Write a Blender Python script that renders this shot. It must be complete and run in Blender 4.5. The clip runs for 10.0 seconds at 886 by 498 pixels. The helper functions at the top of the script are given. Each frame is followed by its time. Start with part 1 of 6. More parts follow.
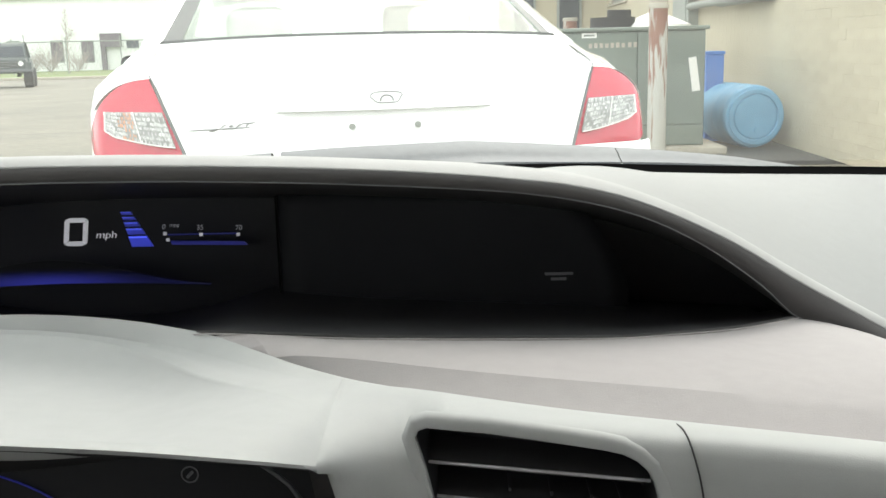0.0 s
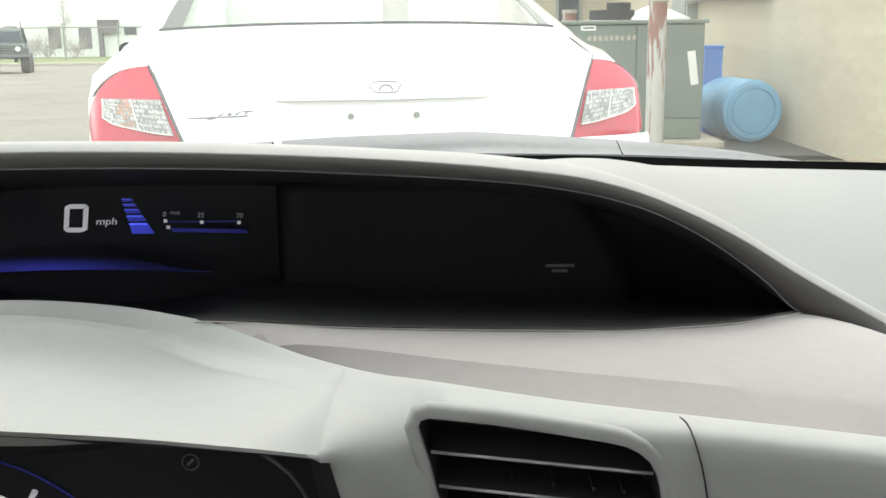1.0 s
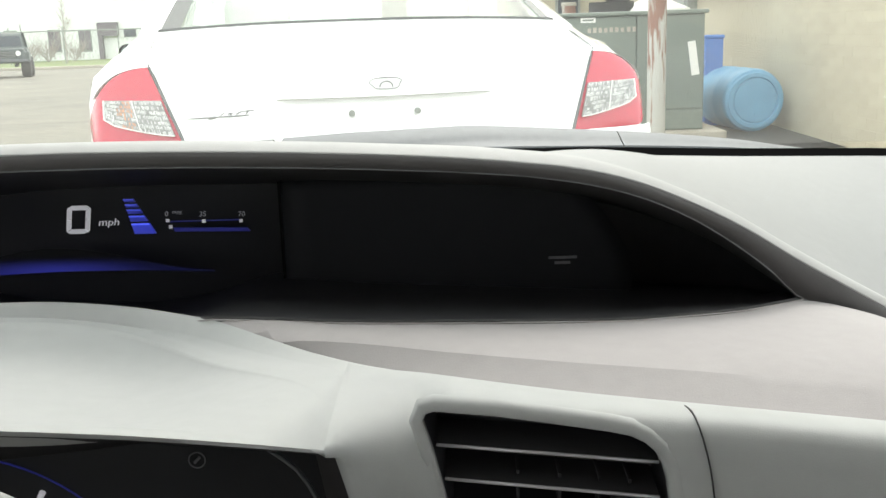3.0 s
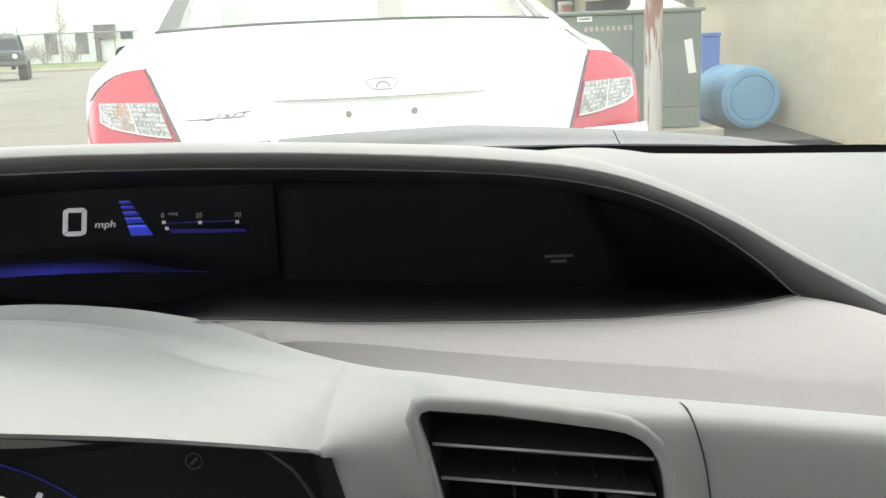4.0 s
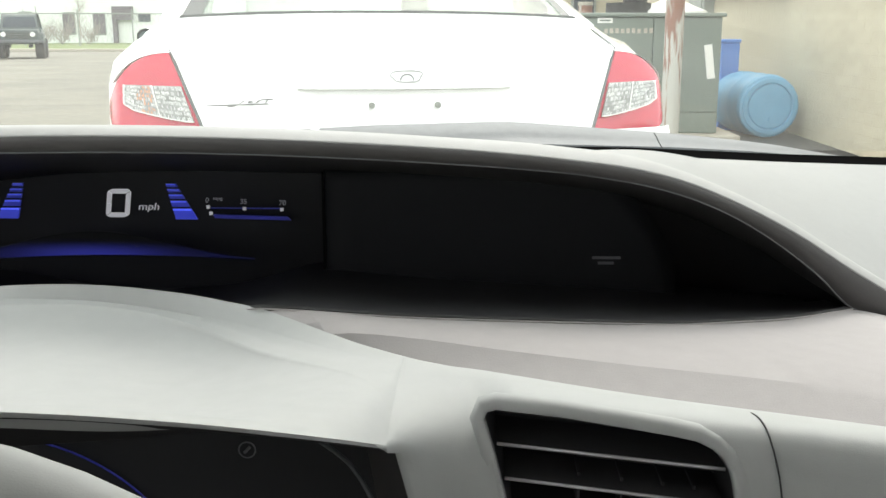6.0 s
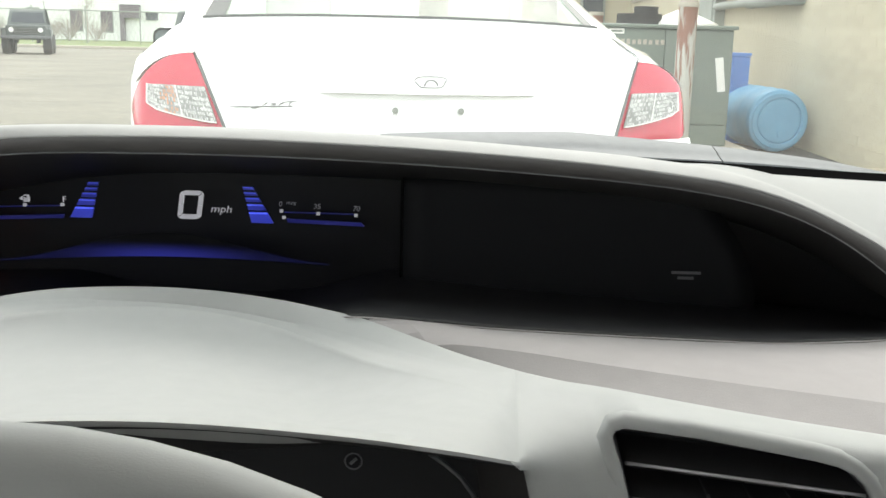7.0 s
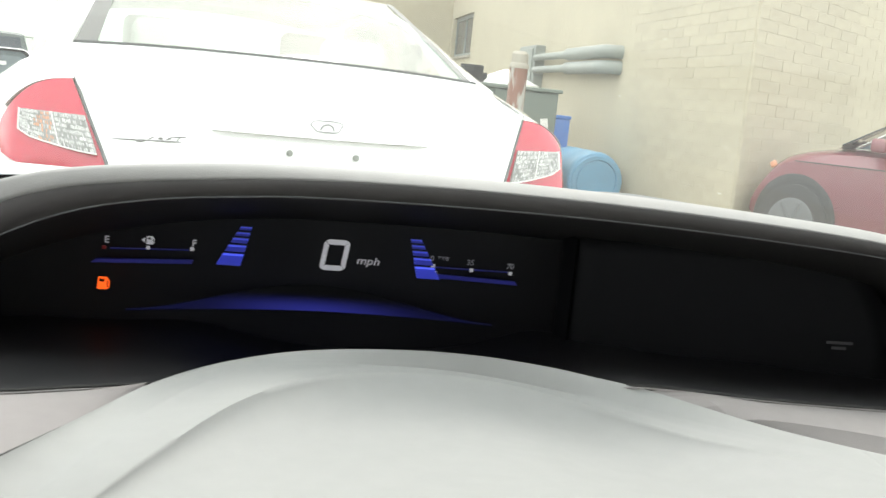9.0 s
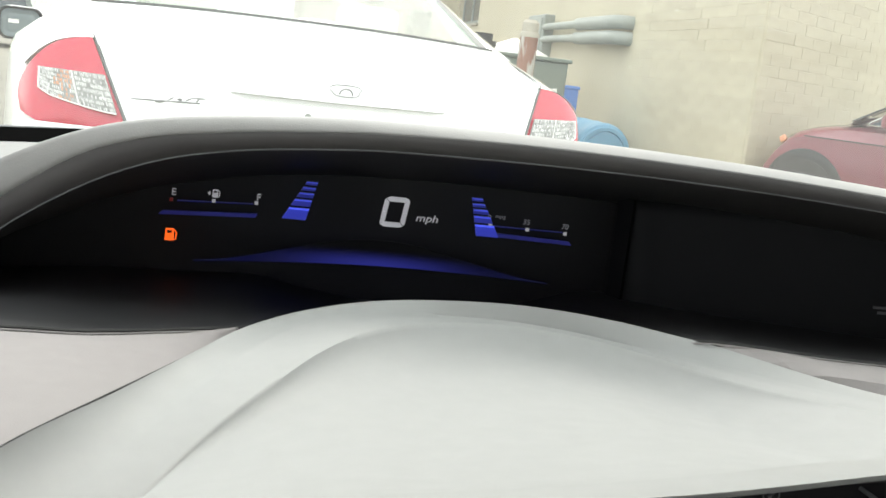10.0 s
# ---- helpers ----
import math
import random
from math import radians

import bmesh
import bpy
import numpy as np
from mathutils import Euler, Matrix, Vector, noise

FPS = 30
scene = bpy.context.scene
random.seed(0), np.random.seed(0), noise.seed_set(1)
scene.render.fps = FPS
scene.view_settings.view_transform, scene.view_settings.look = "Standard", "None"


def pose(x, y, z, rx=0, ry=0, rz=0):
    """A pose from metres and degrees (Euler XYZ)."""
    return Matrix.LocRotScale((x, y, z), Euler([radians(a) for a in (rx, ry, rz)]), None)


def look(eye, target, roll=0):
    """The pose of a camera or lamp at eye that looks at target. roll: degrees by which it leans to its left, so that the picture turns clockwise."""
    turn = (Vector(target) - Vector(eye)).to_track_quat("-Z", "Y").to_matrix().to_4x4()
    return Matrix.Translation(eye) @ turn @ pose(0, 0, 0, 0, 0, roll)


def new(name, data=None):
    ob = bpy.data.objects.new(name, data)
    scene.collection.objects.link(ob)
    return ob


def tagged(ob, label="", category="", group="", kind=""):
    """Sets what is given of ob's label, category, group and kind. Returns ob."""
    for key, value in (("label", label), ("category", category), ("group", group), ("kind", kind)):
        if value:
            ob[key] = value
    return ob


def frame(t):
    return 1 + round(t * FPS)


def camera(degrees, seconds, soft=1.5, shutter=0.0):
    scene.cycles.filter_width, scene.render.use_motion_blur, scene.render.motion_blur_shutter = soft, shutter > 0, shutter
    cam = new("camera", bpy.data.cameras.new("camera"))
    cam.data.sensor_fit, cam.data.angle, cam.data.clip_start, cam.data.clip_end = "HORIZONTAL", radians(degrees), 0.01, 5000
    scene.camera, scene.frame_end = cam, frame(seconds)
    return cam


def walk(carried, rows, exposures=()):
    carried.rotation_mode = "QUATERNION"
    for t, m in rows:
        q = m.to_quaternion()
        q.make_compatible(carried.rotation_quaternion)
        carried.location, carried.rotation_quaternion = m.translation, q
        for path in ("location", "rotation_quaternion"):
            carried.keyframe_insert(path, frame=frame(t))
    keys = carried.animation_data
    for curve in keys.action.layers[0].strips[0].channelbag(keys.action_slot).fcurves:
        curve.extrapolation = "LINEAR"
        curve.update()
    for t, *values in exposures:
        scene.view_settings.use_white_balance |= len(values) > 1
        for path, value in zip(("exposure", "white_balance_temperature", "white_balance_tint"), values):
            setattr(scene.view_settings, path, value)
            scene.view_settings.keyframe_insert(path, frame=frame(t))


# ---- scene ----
cam = camera(48.0, 10.0, 1.5, 0.3)
PATH = [
    (0, (0.3099, -0.7591, 1.1240), (0.2624, 1.2005, 0.7272), -1.43),
    (0.5, (0.3089, -0.7573, 1.1217), (0.2653, 1.1988, 0.7068), -1.42),
    (1, (0.3060, -0.7580, 1.1234), (0.2662, 1.1982, 0.7090), -0.71),
    (1.5, (0.3069, -0.7585, 1.1237), (0.2650, 1.1974, 0.7080), -0.83),
    (2, (0.3048, -0.7567, 1.1222), (0.2565, 1.1976, 0.6998), -1.14),
    (2.5, (0.3057, -0.7576, 1.1223), (0.2553, 1.1966, 0.6996), -1.55),
    (4, (0.3089, -0.7591, 1.1221), (0.2639, 1.1951, 0.6989), -2.33),
    (4.5, (0.3046, -0.7597, 1.1222), (0.2458, 1.1955, 0.7055), -2.05),
    (5, (0.3002, -0.7583, 1.1220), (0.2285, 1.1961, 0.7038), -1.60),
    (6.3, (0.2674, -0.7517, 1.1215), (0.2103, 1.1999, 0.6881), 0.20),
    (6.5, (0.2567, -0.7508, 1.1219), (0.1927, 1.2035, 0.7020), -0.04),
    (7, (0.2230, -0.7468, 1.1219), (0.1618, 1.2075, 0.7015), 1.46),
    (7.5, (0.1765, -0.7315, 1.1281), (0.1618, 1.2211, 0.6954), 2.99),
    (8, (0.0996, -0.7008, 1.1204), (0.2189, 1.2547, 0.7179), 3.17),
    (8.5, (0.0155, -0.6785, 1.1001), (0.2479, 1.2746, 0.7378), 4.84),
    (9, (-0.0371, -0.6981, 1.1089), (0.2939, 1.2506, 0.8044), 5.72),
    (9.5, (-0.0830, -0.7036, 1.1085), (0.2213, 1.2378, 0.7368), 6.50),
    (10, (-0.0783, -0.7068, 1.0992), (0.2539, 1.2312, 0.7333), 6.86),
]
walk(cam, [(t, look(eye, target, roll)) for t, eye, target, roll in PATH])

# ---- world, sun, exposure ----
world = bpy.data.worlds.new("world")
scene.world = world
world.use_nodes = True
wn = world.node_tree.nodes
sky = wn.new("ShaderNodeTexSky")
sky.sky_type, sky.sun_disc = "NISHITA", False
sky.sun_elevation, sky.sun_rotation = radians(54), radians(12)
sky.air_density, sky.dust_density, sky.ozone_density = 1.0, 6.0, 0.6
wn["Background"].inputs["Strength"].default_value = 0.15
# thin bright overcast: the clear sky shows through a white cloud sheet
cloud = wn.new("ShaderNodeMix")
cloud.data_type = "RGBA"
cloud.inputs["Factor"].default_value = 0.8
cloud.inputs["B"].default_value = (9.1, 9.3, 9.0, 1)
world.node_tree.links.new(sky.outputs[0], cloud.inputs["A"])
world.node_tree.links.new(cloud.outputs["Result"], wn["Background"].inputs["Color"])
sun = new("sun", bpy.data.lights.new("sun", "SUN"))
sun.data.energy, sun.data.angle, sun.data.color = 0.55, radians(20), (1.0, 0.98, 0.95)
sun.matrix_world = look((0, 0, 50), (-8, -36, 0))
scene.view_settings.exposure = 1.3


# ---- materials ----
def material(name, color, rough=0.6, metal=0.0, coat=0.0, vary=0.06, scale=3.0, grain=0.0, grain_scale=300.0, emit=0.0, second=None, rand=0.0, spec=0.5):
    """A surface: base colour with slow and fine variation, grain as bump."""
    m = bpy.data.materials.new(name)
    m.use_nodes = True
    nt = m.node_tree
    b = nt.nodes["Principled BSDF"]
    b.inputs["Roughness"].default_value = rough
    b.inputs["Metallic"].default_value = metal
    b.inputs["Coat Weight"].default_value = coat
    b.inputs["Specular IOR Level"].default_value = spec
    tc = nt.nodes.new("ShaderNodeTexCoord")
    col = (*color, 1)
    if vary or second:
        n1 = nt.nodes.new("ShaderNodeTexNoise")
        n1.inputs["Scale"].default_value, n1.inputs["Detail"].default_value = scale, 6
        n2 = nt.nodes.new("ShaderNodeTexNoise")
        n2.inputs["Scale"].default_value, n2.inputs["Detail"].default_value = scale * 14, 3
        mixn = nt.nodes.new("ShaderNodeMath")
        mixn.operation = "ADD"
        nt.links.new(tc.outputs["Object"], n1.inputs["Vector"])
        nt.links.new(tc.outputs["Object"], n2.inputs["Vector"])
        nt.links.new(n1.outputs["Fac"], mixn.inputs[0])
        nt.links.new(n2.outputs["Fac"], mixn.inputs[1])
        ramp = nt.nodes.new("ShaderNodeMapRange")
        ramp.inputs["From Min"].default_value, ramp.inputs["From Max"].default_value = 0.7, 1.3
        nt.links.new(mixn.outputs[0], ramp.inputs["Value"])
        mix = nt.nodes.new("ShaderNodeMix")
        mix.data_type = "RGBA"
        low = second or [c * (1 - vary) for c in color]
        high = color if second else [min(1, c * (1 + vary)) for c in color]
        mix.inputs["A"].default_value, mix.inputs["B"].default_value = (*low, 1), (*high, 1)
        nt.links.new(ramp.outputs[0], mix.inputs["Factor"])
        out = mix.outputs["Result"]
        if rand:
            info = nt.nodes.new("ShaderNodeObjectInfo")
            hsv = nt.nodes.new("ShaderNodeHueSaturation")
            rr = nt.nodes.new("ShaderNodeMapRange")
            rr.inputs["To Min"].default_value, rr.inputs["To Max"].default_value = 1 - rand, 1 + rand
            nt.links.new(info.outputs["Random"], rr.inputs["Value"])
            nt.links.new(rr.outputs[0], hsv.inputs["Value"])
            nt.links.new(out, hsv.inputs["Color"])
            out = hsv.outputs["Color"]
        nt.links.new(out, b.inputs["Base Color"])
    else:
        b.inputs["Base Color"].default_value = col
    if grain:
        n3 = nt.nodes.new("ShaderNodeTexNoise")
        n3.inputs["Scale"].default_value, n3.inputs["Detail"].default_value = grain_scale, 4
        nt.links.new(tc.outputs["Object"], n3.inputs["Vector"])
        bump = nt.nodes.new("ShaderNodeBump")
        bump.inputs["Strength"].default_value, bump.inputs["Distance"].default_value = grain, 0.6 / grain_scale
        nt.links.new(n3.outputs["Fac"], bump.inputs["Height"])
        nt.links.new(bump.outputs[0], b.inputs["Normal"])
    if emit:
        b.inputs["Emission Color"].default_value, b.inputs["Emission Strength"].default_value = col, emit
    return m


def glass(name, tint=(1, 1, 1), gloss=0.05, rough=0.0, dirt_veil=0.0):
    """A thin pane: clear, with a mirror-like gloss by angle, and a pale film for dirt and veiling reflection."""
    m = bpy.data.materials.new(name)
    m.use_nodes = True
    nt = m.node_tree
    nt.nodes.clear()
    outn = nt.nodes.new("ShaderNodeOutputMaterial")
    tr = nt.nodes.new("ShaderNodeBsdfTransparent")
    tr.inputs["Color"].default_value = (*tint, 1)
    gl = nt.nodes.new("ShaderNodeBsdfGlossy")
    gl.inputs["Roughness"].default_value = rough
    lw = nt.nodes.new("ShaderNodeLayerWeight")
    lw.inputs["Blend"].default_value = 0.5
    pw = nt.nodes.new("ShaderNodeMath")
    pw.operation = "POWER"
    pw.inputs[1].default_value = 5.0
    nt.links.new(lw.outputs["Facing"], pw.inputs[0])
    fr = nt.nodes.new("ShaderNodeMath")
    fr.operation = "MULTIPLY_ADD"
    fr.inputs[1].default_value, fr.inputs[2].default_value = 0.9, gloss
    nt.links.new(pw.outputs[0], fr.inputs[0])
    mix = nt.nodes.new("ShaderNodeMixShader")
    nt.links.new(fr.outputs[0], mix.inputs[0])
    nt.links.new(tr.outputs[0], mix.inputs[1])
    nt.links.new(gl.outputs[0], mix.inputs[2])
    last = mix.outputs[0]
    if dirt_veil:
        df = nt.nodes.new("ShaderNodeBsdfDiffuse")
        df.inputs["Color"].default_value = (0.75, 0.75, 0.72, 1)
        tl = nt.nodes.new("ShaderNodeBsdfTranslucent")
        tl.inputs["Color"].default_value = (0.75, 0.75, 0.72, 1)
        both = nt.nodes.new("ShaderNodeMixShader")
        nt.links.new(df.outputs[0], both.inputs[1])
        nt.links.new(tl.outputs[0], both.inputs[2])
        ns = nt.nodes.new("ShaderNodeTexNoise")
        ns.inputs["Scale"].default_value, ns.inputs["Detail"].default_value = 4.0, 5
        mr = nt.nodes.new("ShaderNodeMapRange")
        mr.inputs["From Min"].default_value, mr.inputs["From Max"].default_value = 0.3, 0.7
        mr.inputs["To Min"].default_value, mr.inputs["To Max"].default_value = dirt_veil * 0.8, dirt_veil * 1.2
        nt.links.new(ns.outputs["Fac"], mr.inputs["Value"])
        mix2 = nt.nodes.new("ShaderNodeMixShader")
        nt.links.new(mr.outputs[0], mix2.inputs[0])
        nt.links.new(last, mix2.inputs[1])
        nt.links.new(both.outputs[0], mix2.inputs[2])
        last = mix2.outputs[0]
    nt.links.new(last, outn.inputs["Surface"])
    return m


M_SILVER = material("light_grey_dash_plastic", (0.366, 0.375, 0.369), 0.6, vary=0.03, scale=6, grain=0.15, grain_scale=1500, spec=0.3)
# dash plastic copies: pad darkened against windscreen light, visor lightened against its shade
M_PAD = material("toned_down_pad_plastic", (0.222, 0.224, 0.220), 0.62, vary=0.03, scale=6, grain=0.3, grain_scale=1100)
M_VISOR = material("toned_up_visor_plastic", (0.285, 0.283, 0.277), 0.68, vary=0.04, scale=6, grain=0.35, grain_scale=1100)
M_WARM = material("warm_grey_dash_plastic", (0.285, 0.268, 0.267), 0.7, vary=0.04, scale=7, grain=0.35, grain_scale=1200)
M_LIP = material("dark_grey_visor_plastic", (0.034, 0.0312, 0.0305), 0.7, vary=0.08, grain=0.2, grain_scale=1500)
M_BLACK = material("black_plastic", (0.034, 0.034, 0.036), 0.55, vary=0.1, grain=0.1, grain_scale=1500, spec=0.25)
M_PIANO = material("gloss_black_screen", (0.027, 0.0275, 0.030), 0.4, vary=0, spec=0.10)
M_SCREEN = material("unlit_screen", (0.0165, 0.0172, 0.0192), 0.4, vary=0, spec=0.05)
M_CAVE = material("matt_black_recess_plastic", (0.018, 0.017, 0.018), 0.8, vary=0.1, spec=0.15)
M_SEAM = material("dark_seam", (0.03, 0.03, 0.03), 0.8, vary=0)
M_VENT = material("dark_vent_plastic", (0.024, 0.0235, 0.026), 0.5, vary=0.1, grain=0.1, grain_scale=1500)
M_BAND = material("matt_black_glass_band", (0.004, 0.004, 0.004), 0.95, vary=0, spec=0.0)
M_SLAT = material("satin_grey_highlight", (0.50, 0.50, 0.51), 0.4, metal=0.6, vary=0.1)
# badge and script chrome, with the dark front they mirror put into the colour
M_BADGE = material("darkened_chrome", (0.27, 0.275, 0.275), 0.5, metal=0.4, vary=0.15, scale=20)
M_CHROME = material("satin_chrome", (0.75, 0.75, 0.76), 0.25, metal=1.0, vary=0)
M_BLUE_DIM = material("dim_blue_display_light", (0.025, 0.03, 0.35), 0.5, vary=0, emit=0.04)
M_WHITE_LIT = material("white_display_light", (0.60, 0.60, 0.64), 0.5, vary=0, emit=0.15)
M_WHITE_DIM = material("dim_white_display_light", (0.4, 0.4, 0.44), 0.5, vary=0, emit=0.04)
M_ORANGE = material("orange_warning_light", (1.0, 0.12, 0.01), 0.5, vary=0, emit=0.45)
M_RED_DIM = material("dim_red_mark", (0.3, 0.02, 0.02), 0.5, vary=0, emit=0.05)
M_GREYTEXT = material("grey_print", (0.12, 0.12, 0.13), 0.6, vary=0)
M_CAR = material("white_car_paint", (0.82, 0.83, 0.82), 0.35, coat=1.0, vary=0.015, scale=1.0)
M_REDLAMP = material("red_lamp_plastic", (0.47, 0.014, 0.046), 0.2, coat=0.45, vary=0.10, scale=5)
M_CLEARLAMP = material("clear_lamp_reflector", (0.25, 0.255, 0.25), 0.4, vary=0.4, scale=22)
M_LAMPCELL = material("bright_lamp_cell", (0.60, 0.60, 0.59), 0.3, metal=0.1, vary=0.5, scale=60)
M_AMBER = material("amber_reflector", (0.66, 0.30, 0.17), 0.3, vary=0.25, scale=16)
M_RUBBER = material("black_rubber", (0.02, 0.02, 0.02), 0.8, vary=0.2)
M_COWL = material("grey_cowl_plastic", (0.115, 0.122, 0.127), 0.55, vary=0.1, scale=8, grain=0.2, grain_scale=600)
M_ASPHALT = material("worn_pale_asphalt", (0.20, 0.188, 0.15), 0.9, scale=0.5, grain=0.5, grain_scale=60, second=(0.118, 0.112, 0.094))
M_BLOCK = material("painted_tan_block", (0.465, 0.42, 0.315), 0.8, vary=0.08, scale=1.2, grain=0.5, grain_scale=40, rand=0.04)
M_MORTAR = material("painted_mortar_joint", (0.46, 0.415, 0.312), 0.9, vary=0.15, scale=3, grain=0.4, grain_scale=50)
M_CHIP = material("bare_pale_mortar", (0.66, 0.62, 0.53), 0.9, vary=0.1)
M_BORDER = material("grey_ceramic_print", (0.055, 0.058, 0.056), 0.5, vary=0.05)
M_GREEN = material("green_cabinet_paint", (0.145, 0.178, 0.150), 0.5, vary=0.12, scale=2.5)


def rusty_paint():
    """Chalky white paint on pipe, flaking to rust in upright streaks, more so towards the top."""
    m = material("rusty_white_paint", (0.5, 0.5, 0.5), 0.85, vary=0, grain=0.5, grain_scale=60)
    nt = m.node_tree
    tc = nt.nodes.new("ShaderNodeTexCoord")
    mp = nt.nodes.new("ShaderNodeMapping")
    mp.inputs["Scale"].default_value = (26, 26, 3.2)
    ns = nt.nodes.new("ShaderNodeTexNoise")
    ns.inputs["Scale"].default_value, ns.inputs["Detail"].default_value = 1.0, 6
    sp = nt.nodes.new("ShaderNodeSeparateXYZ")
    nt.links.new(tc.outputs["Object"], mp.inputs[0])
    nt.links.new(mp.outputs[0], ns.inputs["Vector"])
    nt.links.new(tc.outputs["Object"], sp.inputs[0])
    hz = nt.nodes.new("ShaderNodeMapRange")
    hz.inputs["From Min"].default_value, hz.inputs["From Max"].default_value = 0.5, 1.45
    hz.inputs["To Min"].default_value, hz.inputs["To Max"].default_value = -0.12, 0.17
    nt.links.new(sp.outputs["Z"], hz.inputs["Value"])
    ad = nt.nodes.new("ShaderNodeMath")
    nt.links.new(ns.outputs["Fac"], ad.inputs[0])
    nt.links.new(hz.outputs[0], ad.inputs[1])
    rp = nt.nodes.new("ShaderNodeMapRange")
    rp.inputs["From Min"].default_value, rp.inputs["From Max"].default_value = 0.5, 0.6
    nt.links.new(ad.outputs[0], rp.inputs["Value"])
    mix = nt.nodes.new("ShaderNodeMix")
    mix.data_type = "RGBA"
    mix.inputs["A"].default_value, mix.inputs["B"].default_value = (0.46, 0.45, 0.41, 1), (0.25, 0.125, 0.09, 1)
    nt.links.new(rp.outputs[0], mix.inputs["Factor"])
    nt.links.new(mix.outputs["Result"], nt.nodes["Principled BSDF"].inputs["Base Color"])
    return m


M_RUST = rusty_paint()
M_DRUM = material("blue_drum_plastic", (0.14, 0.36, 0.56), 0.5, vary=0.1, scale=4)
M_DRUM_DEEP = material("deep_blue_plastic", (0.08, 0.22, 0.62), 0.5, vary=0.1, scale=4)
M_PIPE = material("grey_pipe_paint", (0.27, 0.29, 0.265), 0.55, vary=0.15, scale=4)
M_WINDOW = material("dark_window_pane", (0.05, 0.06, 0.07), 0.08, vary=0.1)
# the mirror's grey-blue reflection is put into a plain base colour
M_MIRROR = material("greyed_mirror_glass", (0.17, 0.21, 0.22), 0.12, vary=0.1)
M_FARWALL = material("white_far_wall", (0.75, 0.77, 0.74), 0.8, vary=0.04, scale=0.4)
M_GRASS = material("spring_grass", (0.10, 0.16, 0.045), 0.9, scale=0.6, second=(0.16, 0.17, 0.07))
M_BARK = material("bare_twigs", (0.36, 0.32, 0.29), 0.9, vary=0.2)
M_DOOR = material("dark_brown_door_paint", (0.17, 0.15, 0.165), 0.7, vary=0.15)
M_TRUCK = material("dark_green_truck_paint", (0.085, 0.10, 0.095), 0.5, vary=0.15)
M_MAROON = material("maroon_car_paint", (0.20, 0.058, 0.072), 0.35, coat=1.0, vary=0.05)
M_TYRE = material("grey_tyre", (0.05, 0.05, 0.05), 0.85, vary=0.2)
M_WHITE = material("white_paint", (0.78, 0.78, 0.75), 0.7, vary=0.05)
M_CLOTH = material("grey_headliner_cloth", (0.64, 0.63, 0.61), 0.95, vary=0.04, scale=10)
M_OWNSEAT = material("light_grey_seat_cloth", (0.42, 0.415, 0.405), 0.95, vary=0.08, scale=12)
M_SEAT = material("beige_seat_cloth", (0.56, 0.55, 0.52), 0.95, vary=0.05, scale=10)
M_SHIELD = glass("windshield_glass", (0.93, 0.96, 0.94), dirt_veil=0.085)
# pale film stands in for the sky's veiling reflection on the rear window
M_REARGLASS = glass("veiled_rear_window_glass", (0.74, 0.86, 0.80), gloss=0.08, dirt_veil=0.17)
M_GLASS = glass("car_window_glass", (0.78, 0.86, 0.81), gloss=0.08)
M_DARKGROUND = material("dark_asphalt", (0.030, 0.030, 0.029), 0.7, vary=0.3, scale=1.2, grain=0.4, grain_scale=60)
M_CONCRETE = material("concrete", (0.40, 0.37, 0.31), 0.9, vary=0.12, scale=2, grain=0.4, grain_scale=40)


# ---- small mesh tools ----
def link_mesh(name, bm, mat, parent=None, label="", smooth=False, angle=None):
    me = bpy.data.meshes.new(name)
    bmesh.ops.recalc_face_normals(bm, faces=bm.faces)
    bm.to_mesh(me)
    bm.free()
    me.materials.append(mat)
    if smooth:
        for p in me.polygons:
            p.use_smooth = True
        if angle:
            me.set_sharp_from_angle(angle=radians(angle))
    ob = new(name, me)
    if parent:
        ob.parent = parent
    if label:
        ob["label"] = label
    return ob


def part(name, bm, mat, parent, label="", smooth=False, angle=None):
    return link_mesh(name, bm, mat, parent, label, smooth, angle)


def thing(name, label, category, m=None, kind="", group=""):
    ob = new(name)
    ob.empty_display_size = 0.05
    if m is not None:
        ob.matrix_world = m
    return tagged(ob, label, category, group, kind)


def box(bm, x0, x1, y0, y1, z0, z1, bevel=0.0, m=None, segs=2):
    r = bmesh.ops.create_cube(bm, size=1, matrix=Matrix.Translation(((x0 + x1) / 2, (y0 + y1) / 2, (z0 + z1) / 2)) @ Matrix.Diagonal((x1 - x0, y1 - y0, z1 - z0, 1)))
    vs = r["verts"]
    if bevel:
        es = list({e for v in vs for e in v.link_edges})
        out = bmesh.ops.bevel(bm, geom=es, offset=bevel, segments=segs, affect="EDGES", profile=0.5)
        vs = list({v for f in out["faces"] for v in f.verts} | {v for v in vs if v.is_valid})
        vs = [v for v in vs if v.is_valid]
    if m is not None:
        bmesh.ops.transform(bm, matrix=m, verts=vs)
    return vs


def boxed(*a, **k):
    bm = bmesh.new()
    box(bm, *a, **k)
    return bm


